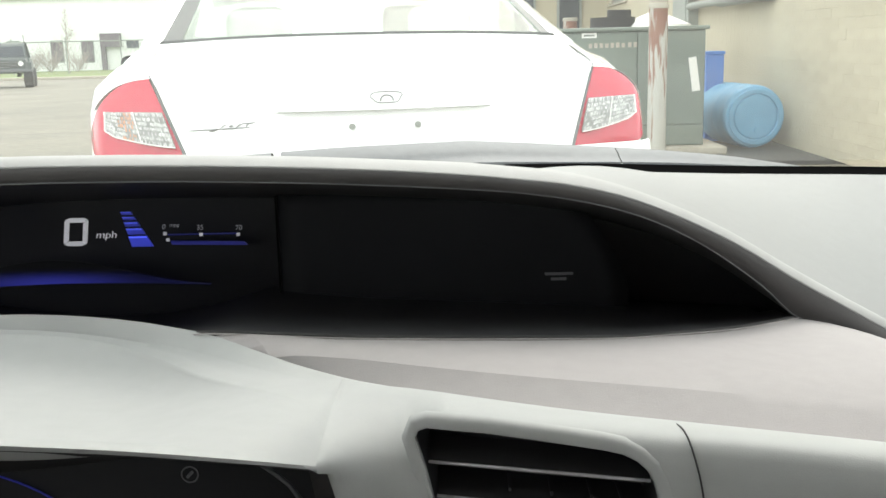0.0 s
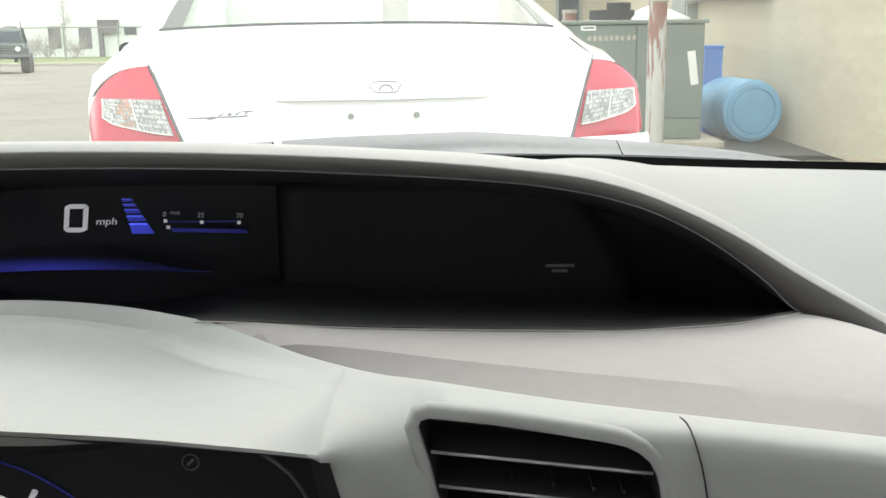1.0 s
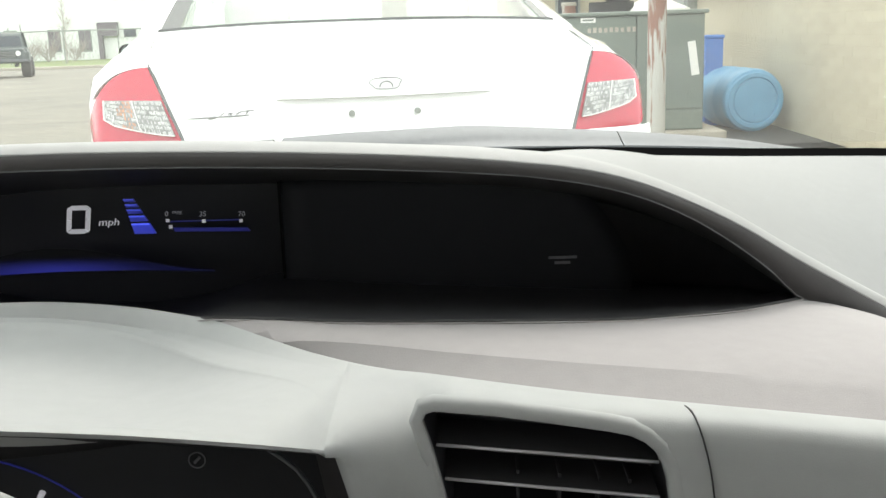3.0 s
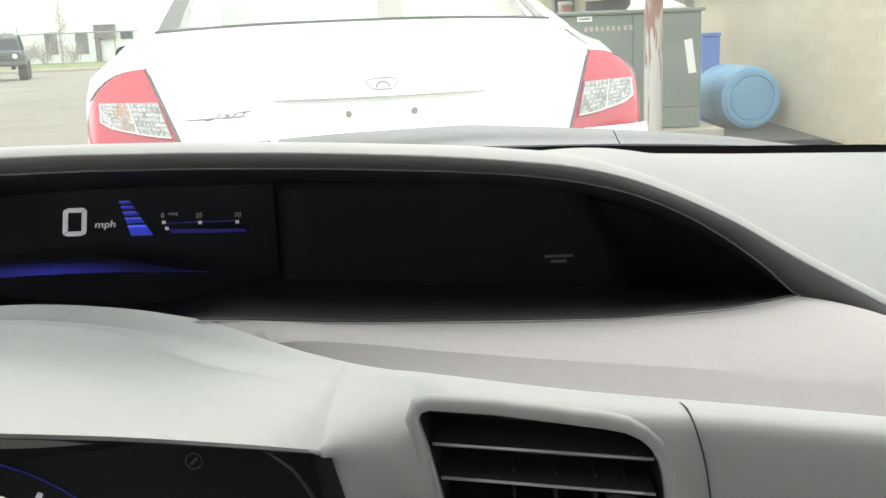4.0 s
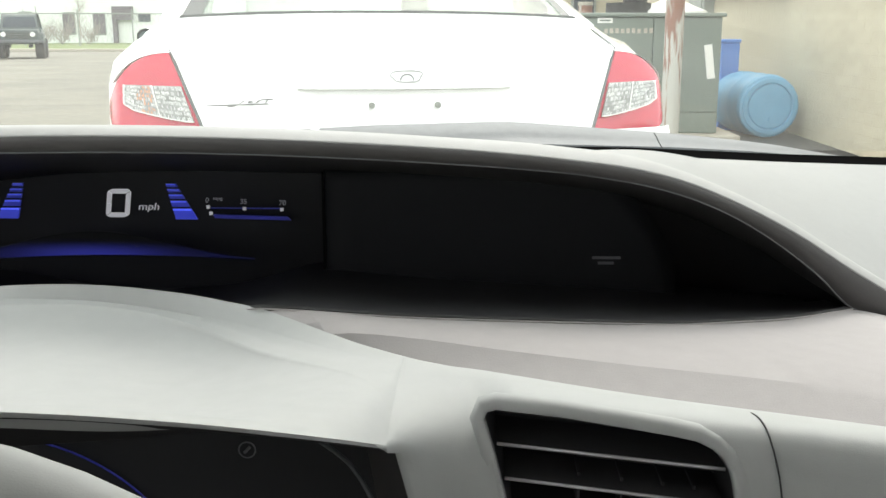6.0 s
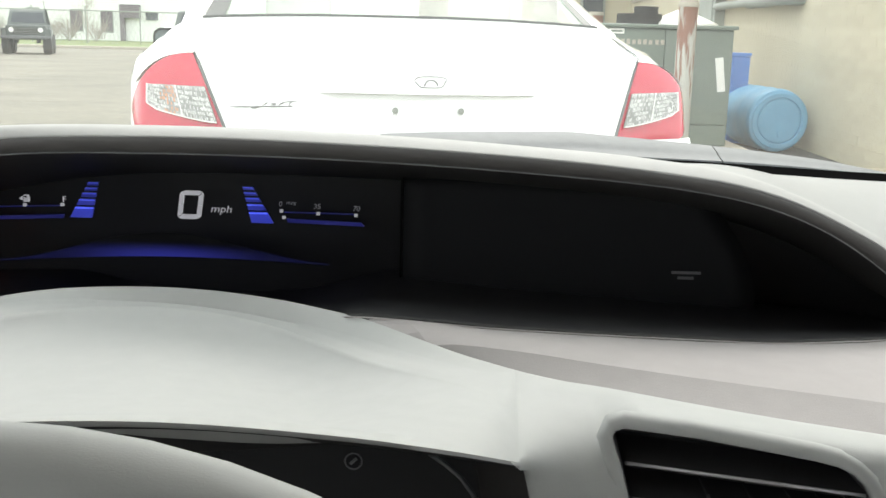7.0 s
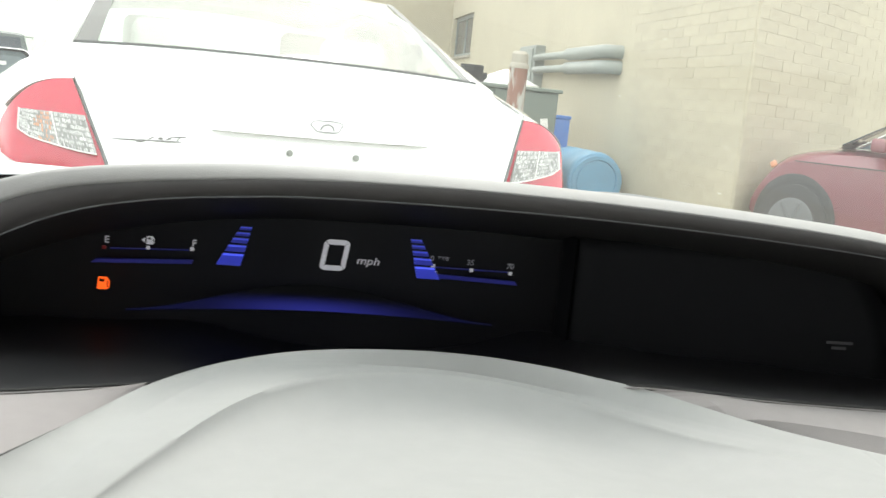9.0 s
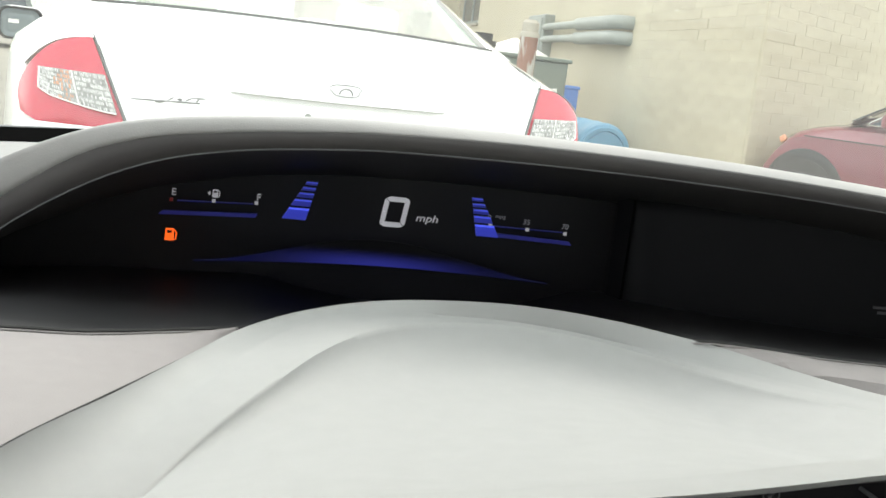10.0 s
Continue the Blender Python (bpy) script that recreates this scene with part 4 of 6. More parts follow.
        rows.append([r + Vector((0, 0.012, -0.012)), r, r.lerp(o, 0.08) + Vector((0, 0, -0.5 * sink)), r.lerp(o, 0.42) + Vector((0, 0, -sink)), r.lerp(o, 0.86) + Vector((0, 0, -0.75 * sink)), o, o.lerp(g, 0.5) + Vector((0, 0, 0.0002)), o.lerp(g, 0.93) + Vector((0, 0, 0.0001)), g] + face + [e, e + Vector((0, 0.002, -0.0025)), e + Vector((0, 0.03, -0.010))])
    last = 18
    # the ledge fades out towards the right end
    for i, row in enumerate(rows):
        u = min(1.0, max(0.0, (i / (n - 1) - 0.78) / 0.21))
        u = u * u * (3 - 2 * u)
        a, b = row[1], row[last]
        for k in range(2, last):
            p = row[k]
            s = max(0.0, min(1.0, (p - a).dot(b - a) / (b - a).length_squared))
            row[k] = p.lerp(a.lerp(b, s) + Vector((0, 0, 0.010 * s * (1 - s))), u)
    # even out the run from row to row
    for turn in range(12):
        old = [[p.copy() for p in row] for row in rows]
        for i in range(1, n - 1):
            for k in range(2, last):
                rows[i][k] = old[i][k].lerp((old[i - 1][k] + old[i + 1][k]) / 2, 0.5)
    HOOD_END.append([p.copy() for p in rows[-1][1:last + 1]])
    HOOD_END.append([p.copy() for p in rows[-3][1:last + 1]])
    part("instrument_hood", loft(rows), M_SILVER, dash, "light grey hood over the instruments", smooth=True, angle=55)
    # instrument recess: dark roof, face, right cheek
    rows = [[e + Vector((0, 0.004, -0.0034)), e + Vector((0, 0.03, -0.016)), Vector((e.x, e.y * 0.5 - 0.135, min(e.z - 0.025, 0.957 - 0.4 * max(0.0, -e.x)))), Vector((e.x, -0.27, min(e.z - 0.03, 0.942 - 0.4 * max(0.0, -e.x)))), Vector((e.x, -0.262, 0.80))] for e in lip]
    part("instrument_recess", loft(rows), M_CAVE, dash, smooth=True, angle=40)
    part("instrument_face", boxed(-0.12, 0.235, -0.286, -0.28, 0.74, 0.932), M_PIANO, dash)
    return dash


LIP = [(-0.150, -0.400, 0.943), (-0.137, -0.424, 0.956), (-0.105, -0.454, 0.974), (-0.055, -0.482, 0.990), (0.0, -0.497, 1.0025), (0.0335, -0.502, 1.0092), (0.083, -0.500, 1.0160), (0.131, -0.4830, 1.0120), (0.18, -0.4520, 0.9968), (0.218, -0.412, 0.9755), (0.2445, -0.368, 0.9525)]
RIDGE = [(-0.1370, -0.4050, 0.9330), (-0.1215, -0.3852, 0.9370), (-0.1044, -0.3505, 0.9458), (-0.0904, -0.3291, 0.9535), (-0.0687, -0.2979, 0.9620), (-0.0534, -0.2747, 0.9664), (-0.0378, -0.2541, 0.9682), (-0.0176, -0.2341, 0.9690), (0.0101, -0.2188, 0.9687), (0.0527, -0.2112, 0.9676), (0.0904, -0.2113, 0.9638), (0.1178, -0.2188, 0.9600), (0.1486, -0.2418, 0.9575), (0.1732, -0.2683, 0.9577), (0.1984, -0.2985, 0.9578), (0.2200, -0.3265, 0.9560), (0.236, -0.348, 0.9530)]
DASH = build_dashboard()


def build_vent_panel():
    """Trim with the centre air vent: a top strip that turns down into a face with an opening."""
    rim = [q for q in resample(RIM, 160) if q.x >= 0.19]

    def face(x, z, out=0.0):
        """A point on the leaning face of the centre panel."""
        return Vector((x, -0.5105 - 0.25 * x + 0.25 * z - out, z))
    # outline of the vent opening (x, z)
    out = [(0.2855, 0.9545), (0.2868, 0.9572), (0.2905, 0.9586), (0.3182, 0.9583), (0.3422, 0.9569), (0.3654, 0.9553), (0.3735, 0.9542), (0.3795, 0.9518), (0.3835, 0.9485), (0.3862, 0.9440), (0.3876, 0.9385), (0.3884, 0.9310), (0.3890, 0.88), (0.3870, 0.840), (0.380, 0.834), (0.320, 0.836), (0.3125, 0.842), (0.3045, 0.885), (0.2949, 0.9231), (0.2897, 0.9424)]

    def ring(grow, lift):
        pts = []
        for k, (x, z) in enumerate(out):
            a, b = out[k - 1], out[(k + 1) % len(out)]
            t = Vector((b[0] - a[0], b[1] - a[1]))
            t.normalize()
            pts.append(face(x - t.y * grow, z + t.x * grow, lift))
        return pts
    v = part("vent_bezel", loft([ring(-0.0002, -0.012), ring(0, -0.002), ring(0.0005, 0.0002), ring(0.0016, 0.0007), ring(0.0045, 0.0006), ring(0.0062, -0.0003), ring(0.0066, -0.004)], closed=True), M_SILVER, DASH, "light grey bezel of the centre air vent", smooth=True, angle=60)
    part("vent_liner", loft([ring(-0.0003, -0.0025), ring(-0.002, -0.035)], closed=True), M_VENT, v, smooth=True)
    bk = extrude_outline([(0.28, 0.83), (0.392, 0.83), (0.392, 0.946), (0.28, 0.946)], 0.003)
    for q in bk.verts:
        q.co = face(q.co.x, q.co.z, -0.034 - q.co.y)
    part("vent_back", bk, M_VENT, v)
    for z in (0.9433, 0.9290, 0.9145, 0.900, 0.8855, 0.871):
        xa, xb = 0.2912 + (0.9433 - z) * 0.24, 0.3852
        rows = []
        for k in range(13):
            q = face(xa + (xb - xa) * k / 12, z, -0.004)
            rows.append([q + Vector((0, 0.026, 0.003)), q + Vector((0, 0.002, 0.0011)), q, q + Vector((0, 0.001, -0.0011)), q + Vector((0, 0.026, 0.0005))])
        sl = part("slat", loft(rows, closed=True), M_VENT, v, smooth=True, angle=40)
        # highlight along the slat's front, drawn as a pale tube
        bm = bmesh.new()
        tube(bm, [face(xa, z + 0.0002, -0.0036), face(xb, z + 0.0002, -0.0036)], 0.0008, 8)
        part("slat_highlight", bm, M_SLAT, sl, "pale tube as the highlight on the slat's front", smooth=True)
    for x in (0.327, 0.345, 0.362, 0.3745):
        bm = boxed(-0.0006, 0.0006, 0.0, 0.018, -0.085, 0.0035, m=Matrix.Translation(face(x, 0.929, -0.012)))
        part("guide_fin", bm, M_VENT, v)
    part("vent_knob", boxed(-0.006, 0.006, -0.004, 0.01, -0.004, 0.004, 0.002, m=Matrix.Translation(face(0.372, 0.924, -0.006))), M_BLACK, v)
    # trim: a sheet that runs from the rim over the edge and down the face, open at the vent
    def profile(x):
        i = next(k for k in range(len(rim) - 1) if rim[k + 1].x >= x - 1e-6)
        a, b = rim[i], rim[i + 1]
        q = a.lerp(b, min(1, max(0, (x - a.x) / (b.x - a.x))))
        q.x = x
        t = min(1.0, max(0.0, (x - 0.240) / 0.048))
        t = t * t * (3 - 2 * t)
        n = Vector((x, -0.352, 0.9470)) * (1 - t) + Vector((x, -0.337 - 0.25 * (x - 0.285), 0.9612 - 0.03 * max(0, x - 0.42))) * t
        lean = min(1.0, max(0.0, (0.40 - x) / 0.15))
        pts = [q + Vector((0, 0.003, -0.024)), q, q + Vector((0, -0.003, 0.0018 * t)), q.lerp(n, 0.35) + Vector((0, 0, 0.0022)), q.lerp(n, 0.7) + Vector((0, 0, 0.0022)), n + Vector((0, 0.003, 0.0004)), n + Vector((0, -0.002, -0.0015)), n + Vector((0, -0.0045, -0.005))]
        for dz in (0.010, 0.014, 0.018, 0.022, 0.026, 0.03, 0.034, 0.04, 0.05, 0.06, 0.08, 0.10, 0.12, 0.13, 0.15, 0.2, 0.26):
            px, pz = x + dz * 0.24 * lean, n.z - dz
            pts.append(Vector((px, (-0.5105 - 0.25 * px + 0.25 * pz) * t + (1 - t) * (n.y + 0.006 + 0.1 * dz), pz)))
        return pts
    xs = [0.246 + 0.003 * k for k in range(62)] + [0.45, 0.48, 0.52, 0.58, 0.66, 0.78, 0.9]
    cols = [profile(x) for x in xs]
    # the first column takes over the end of the instrument hood, later ones let go of it
    def sample(row, s):
        """A point at the share s of the way down a row of the hood."""
        d = [0.0]
        for a, b in zip(row, row[1:]):
            d.append(d[-1] + (b - a).length)
        i = max(k for k in range(len(row) - 1) if d[k] <= s * d[-1] + 1e-9)
        return row[i].lerp(row[i + 1], (s * d[-1] - d[i]) / max(1e-9, d[i + 1] - d[i]))
    shares = (0, 0, 0.04, 0.36, 0.70, 0.95, 1, 1)
    ends = [sample(HOOD_END[0], s) for s in shares]
    ends[0], ends[7] = ends[0] + Vector((0, 0.003, -0.024)), ends[7] + Vector((0.0005, 0.0015, -0.004))
    shift = [e - p for e, p in zip(ends, cols[0])]
    shift += [shift[7]] * (len(cols[0]) - 8)
    for x, c in zip(xs, cols):
        w = min(1.0, max(0.0, (x - 0.246) / 0.055))
        w = 1 - w * w * (3 - 2 * w)
        for k in range(len(c)):
            c[k] = c[k] + shift[k] * w
    # between hood and vent the edge is rounded into one broad slope
    for x, c in zip(xs, cols):
        w = min(1.0, max(0.0, (x - 0.246) / 0.028)) * min(1.0, max(0.0, (0.296 - x) / 0.014))
        for turn in range(30):
            old = [p.copy() for p in c]
            for k in range(3, 17):
                c[k] = old[k].lerp((old[k - 1] + old[k + 1]) / 2, 0.6 * w)
    # one more column under the hood, so that the light runs on evenly
    under = [sample(HOOD_END[1], s) + Vector((0, 0, -0.0004)) for s in shares]
    under[0] = under[0] + Vector((0, 0.003, -0.024))
    cols.insert(0, under[:7] + [p + Vector((-0.0004, 0.0006, 0)) for p in cols[0][7:]])
    bm = bmesh.new()
    vs = [[bm.verts.new(p) for p in c] for c in cols]

    grown = [(p.x, p.z) for p in ring(0.0032, 0)]

    def in_vent(p):
        if abs(p.y - face(p.x, p.z).y) > 0.014:
            return False
        inside = False
        k = len(grown) - 1
        for i in range(len(grown)):
            (xi, zi), (xk, zk) = grown[i], grown[k]
            if (zi > p.z) != (zk > p.z) and p.x < (xk - xi) * (p.z - zi) / (zk - zi) + xi:
                inside = not inside
            k = i
        return inside
    for a, b in zip(vs, vs[1:]):
        for k in range(len(a) - 1):
            mid = (a[k].co + a[k + 1].co + b[k].co + b[k + 1].co) / 4
            if k < 6 or not in_vent(mid):
                bm.faces.new((a[k], a[k + 1], b[k + 1], b[k]))
    part("centre_trim", bm, M_SILVER, DASH, smooth=True)
    bm = bmesh.new()
    tube(bm, [p + Vector((0, -0.0006, 0.0003)) for p in spline([profile(0.400)[1], profile(0.4005)[4], profile(0.4012)[6], profile(0.4040)[9], profile(0.4055)[12], profile(0.4068)[16], profile(0.4075)[20]], 30)], 0.0004, 6)
    part("trim_seam", bm, M_SEAM, DASH)
    # dark lower centre so that the face has something behind it
    part("inner_core", boxed(-0.62, 0.9, -0.25, 0.2, 0.55, 0.88), M_BLACK, DASH)


build_vent_panel()


def build_display():
    d = thing("digital_display", "long black digital dashboard display showing zero speed", "display")
    rows = []
    for z in [0.92 + 0.100 * k / 12 for k in range(13)]:
        rt = 0.43 - 0.5 * max(0, z - 0.945) ** 1.6 * 6
        rows.append([(0.1715 + (rt - 0.1715) * u, -0.036 + 0.003 * u, z) for u in [k / 12 for k in range(13)]])
    part("info_screen", loft(rows, thick=0.004), M_SCREEN, d, "dark unlit information screen", smooth=True)
    # back of the recess, following the visor
    ridge = [p for p in resample(INNER, 90) if p.x < 0.67]
    bm = extrude_outline([(recess(p).x, recess(p).z) for p in ridge] + [(0.67, 0.84), (-0.31, 0.84)], 0.004)
    bmesh.ops.translate(bm, vec=(0, 0.02, 0), verts=bm.verts)
    part("recess_back", bm, M_PIANO, d)
    part("screen_side", boxed(0.1700, 0.1708, -0.0358, 0.0, 0.92, 1.02), M_SCREEN, d)
    part("screen_divider", boxed(0.1692, 0.1706, -0.0370, -0.0360, 0.92, 1.02), M_BAND, d)
    # two lines of unreadable warning print
    part("warning_bar", boxed(0.3675, 0.3885, -0.0380, -0.0372, 0.9565, 0.9585), M_GREYTEXT, d)
    part("warning_bar", boxed(0.372, 0.3835, -0.0380, -0.0372, 0.9525, 0.9545), M_GREYTEXT, d)
    # speed digit
    y = 0.0

    def seg(name, pts, mat, yy=y):
        bm = extrude_outline(pts, 0.002)
        bmesh.ops.translate(bm, vec=(0, yy, 0), verts=bm.verts)
        return part(name, bm, mat, d)
    x0, z0, sl = -0.0060, 0.9785, 0.14

    def S(px, pz):
        return (x0 + px + (pz) * sl, z0 + pz)
    w, h, t = 0.0182, 0.0220, 0.0034
    seg("digit_segment", [S(0.0035, 0), S(w - 0.0035, 0), S(w - 0.001, 0.0012), S(w - t, t), S(t, t), S(0.001, 0.0012)], M_WHITE_LIT)
    seg("digit_segment", [S(0.001, h - 0.0012), S(t, h - t), S(w - t, h - t), S(w - 0.001, h - 0.0012), S(w - 0.0035, h), S(0.0035, h)], M_WHITE_LIT)
    for a, b in ((0.0, 1), (w, -1)):
        seg("digit_segment", [S(a, 0.0028), S(a + b * 0.0006, 0.0015), S(a + b * t, t + 0.0006), S(a + b * t, h / 2 - 0.0003), S(a, h / 2 - 0.0001)], M_WHITE_LIT)
        seg("digit_segment", [S(a, h / 2 + 0.0001), S(a + b * t, h / 2 + 0.0003), S(a + b * t, h - t - 0.0006), S(a + b * 0.0006, h - 0.0015), S(a, h - 0.0028)], M_WHITE_LIT)

    def text(name, body, size, x, yy, z, mat, shear=0.0, wide=1.0):
        bm = text_mesh(body, size, 0.0003, shear)
        bmesh.ops.transform(bm, matrix=Matrix.Diagonal((wide, 1, 1, 1)), verts=bm.verts)
        part(name, upright(bm, x, yy, z), mat, d)
    text("unit_lettering", "mph", 0.0078, 0.0283, 0.0, 0.9845, M_WHITE_LIT, 0.2, 1.22)
    # fuel gauge
    text("gauge_letter", "E", 0.0068, -0.1505, -0.002, 0.9875, M_WHITE_LIT)
    text("gauge_letter", "F", 0.0068, -0.0925, -0.002, 0.9890, M_WHITE_LIT)
    seg("gauge_line", [(-0.148, 0.9836), (-0.096, 0.9860), (-0.096, 0.9866), (-0.148, 0.9842)], M_BLUE_DIM, -0.003)
    seg("gauge_bar", [(-0.160, 0.9735), (-0.0935, 0.9770), (-0.0925, 0.9798), (-0.157, 0.9763)], M_BLUE_DIM, -0.004)
    part("gauge_mark", boxed(-0.1530, -0.1508, -0.004, -0.002, 0.9832, 0.9854), M_RED_DIM, d)
    part("gauge_mark", boxed(-0.1243, -0.1219, -0.004, -0.002, 0.9850, 0.9872), M_WHITE_LIT, d)
    part("gauge_mark", boxed(-0.0950, -0.0926, -0.004, -0.002, 0.9862, 0.9884), M_WHITE_LIT, d)

    def pump(name, x, z, s, yy, mat):
        p = seg(name, [(x - 2.2 * s, z - 3 * s), (x + 2.2 * s, z - 3 * s), (x + 2.0 * s, z + 3 * s), (x - 2.0 * s, z + 3 * s)], mat, yy)
        bm = bmesh.new()
        box(bm, x - 1.2 * s, x + 1.2 * s, yy - 0.0004, yy - 0.0002, z + 0.8 * s, z + 2.3 * s)
        part("pump_window", bm, M_PIANO, p)
        bm = bmesh.new()
        tube(bm, [(x + 2.2 * s, yy, z - 2.4 * s), (x + 3.2 * s, yy, z - 2.2 * s), (x + 3.5 * s, yy, z + 1.2 * s), (x + 2.4 * s, yy, z + 2.6 * s)], 0.35 * s, 6)
        part("pump_hose", bm, mat, p)
    pump("fuel_icon", -0.1225, 0.9910, 0.00090, -0.002, M_WHITE_LIT)
    seg("fuel_arrow", [(-0.1278, 0.991), (-0.1258, 0.9925), (-0.1258, 0.9895)], M_WHITE_LIT, -0.002)
    pump("low_fuel_light", -0.1505, 0.9617, 0.00135, -0.014, M_ORANGE)
    # consumption gauge
    text("gauge_number", "0", 0.0056, 0.0742, 0.0, 0.9905, M_WHITE_DIM, 0.1)
    text("gauge_unit", "mpg", 0.0038, 0.0825, 0.0, 0.9925, M_WHITE_DIM, 0.15, 1.2)
    text("gauge_number", "35", 0.0056, 0.1025, 0.0, 0.9895, M_WHITE_DIM, 0.1)
    text("gauge_number", "70", 0.0056, 0.1325, 0.001, 0.9885, M_WHITE_DIM, 0.1)
    part("gauge_line", boxed(0.077, 0.131, 0.0, 0.002, 0.9857, 0.9863), M_BLUE_DIM, d)
    seg("gauge_bar", [(0.080, 0.9783), (0.139, 0.9770), (0.1365, 0.9797), (0.079, 0.9812)], M_BLUE_DIM, -0.001)
    for x, z in ((0.0753, 0.9872), (0.0772, 0.9822), (0.1035, 0.986), (0.1325, 0.9855)):
        part("gauge_mark", boxed(x - 0.0013, x + 0.0013, -0.002, -0.001, z - 0.0012, z + 0.0013), M_WHITE_LIT, d)
    # stepped light bars either side of the speed
    for s in (-1, 1):
        lv = [0.9835, 0.9925, 0.9985, 1.0033, 1.0073, 1.0112]
        for i in range(5):
            za, zb = lv[i] + (0.0004 if i else 0), lv[i + 1] - 0.0011

            def xin(z):
                return 0.0595 - (z - 0.9835) * 0.235

            def xout(z):
                return 0.0755 - (z - 0.9835) * 0.56
            q = [(s * xin(za), za), (s * xout(za), za), (s * xout(zb), zb), (s * xin(zb), zb)]
            bm = extrude_outline(q if s > 0 else q[::-1], 0.002)
            bmesh.ops.translate(bm, vec=(0, -0.0335, 0), verts=bm.verts)
            bar = part("light_step", bm, M_STEP[min(i, 3)], d)
            zc = zb - min(0.0011, (zb - za) * 0.4)
            q = [(s * xin(zc), zc), (s * xout(zc), zc), (s * xout(zb), zb), (s * xin(zb), zb)]
            bm = extrude_outline(q if s > 0 else q[::-1], 0.0006)
            bmesh.ops.translate(bm, vec=(0, -0.0342, 0), verts=bm.verts)
            part("light_edge", bm, M_EDGE[min(i, 3)], bar, "brighter upper edge of the light bar")
    # glowing arc under the speed
    rows = []
    for k in range(61):
        x = -0.132 + 0.248 * k / 60
        u = (x + 0.008) / 0.124
        hgt = 0.0175 * max(0.0, 1 - u * u) ** 2.4 + 0.0007
        zb = 0.9552 - 0.0042 * u * u + u * (0.003 if u < 0 else 0.0015)
        rows.append([(x, -0.030, zb), (x, -0.030, zb + hgt * 0.5), (x, -0.030, zb + hgt)])
    part("light_arc", loft(rows, thick=0.001), M_ARC, d, "soft blue glowing arc")
    return d


def glow_arc():
    """Blue backlight, strongest in the middle and along the lower edge."""
    m = bpy.data.materials.new("blue_arc_light")
    m.use_nodes = True
    nt = m.node_tree
    b = nt.nodes["Principled BSDF"]
    b.inputs["Base Color"].default_value = (0.013, 0.0136, 0.0155, 1)
    b.inputs["Specular IOR Level"].default_value = 0.05
    b.inputs["Emission Color"].default_value = (0.07, 0.08, 0.75, 1)
    tc = nt.nodes.new("ShaderNodeTexCoord")
    sp = nt.nodes.new("ShaderNodeSeparateXYZ")
    nt.links.new(tc.outputs["Object"], sp.inputs[0])
    mx = nt.nodes.new("ShaderNodeMapRange")
    ab = nt.nodes.new("ShaderNodeMath")
    ab.operation = "ABSOLUTE"
    sh = nt.nodes.new("ShaderNodeMath")
    sh.operation = "ADD"
    sh.inputs[1].default_value = 0.008
    nt.links.new(sp.outputs["X"], sh.inputs[0])
    nt.links.new(sh.outputs[0], ab.inputs[0])
    nt.links.new(ab.outputs[0], mx.inputs["Value"])
    mx.interpolation_type = "SMOOTHSTEP"
    mx.inputs["From Min"].default_value, mx.inputs["From Max"].default_value = 0.0, 0.085
    mx.inputs["To Min"].default_value, mx.inputs["To Max"].default_value = 1.0, 0.16
    # height over the arc's bowed lower edge
    sq = nt.nodes.new("ShaderNodeMath")
    sq.operation = "POWER"
    sq.inputs[1].default_value = 2.0
    nt.links.new(ab.outputs[0], sq.inputs[0])
    up = nt.nodes.new("ShaderNodeMath")
    up.operation = "MULTIPLY_ADD"
    up.inputs[1].default_value = 0.0042 / 0.124 ** 2
    nt.links.new(sq.outputs[0], up.inputs[0])
    nt.links.new(sp.outputs["Z"], up.inputs[2])
    mz = nt.nodes.new("ShaderNodeMapRange")
    mz.inputs["From Min"].default_value, mz.inputs["From Max"].default_value = 0.9550, 0.9675
    mz.inputs["To Min"].default_value, mz.inputs["To Max"].default_value = 1.0, 0.0
    mz.interpolation_type = "SMOOTHERSTEP"
    nt.links.new(up.outputs[0], mz.inputs["Value"])
    mul = nt.nodes.new("ShaderNodeMath")
    mul.operation = "MULTIPLY"
    nt.links.new(mx.outputs[0], mul.inputs[0])
    nt.links.new(mz.outputs[0], mul.inputs[1])
    k = nt.nodes.new("ShaderNodeMath")
    k.operation = "MULTIPLY"
    k.inputs[1].default_value = 0.10
    nt.links.new(mul.outputs[0], k.inputs[0])
    nt.links.new(k.outputs[0], b.inputs["Emission Strength"])
    return m


M_ARC = glow_arc()
M_STEP = [material("blue_step_light", (0.03, 0.045, 0.5), 0.5, vary=0, emit=e) for e in (0.20, 0.085, 0.05, 0.03)]
M_EDGE = [material("blue_edge_light", (0.09, 0.13, 0.95), 0.5, vary=0, emit=e) for e in (0.34, 0.20, 0.12, 0.08)]
DISPLAY = build_display()


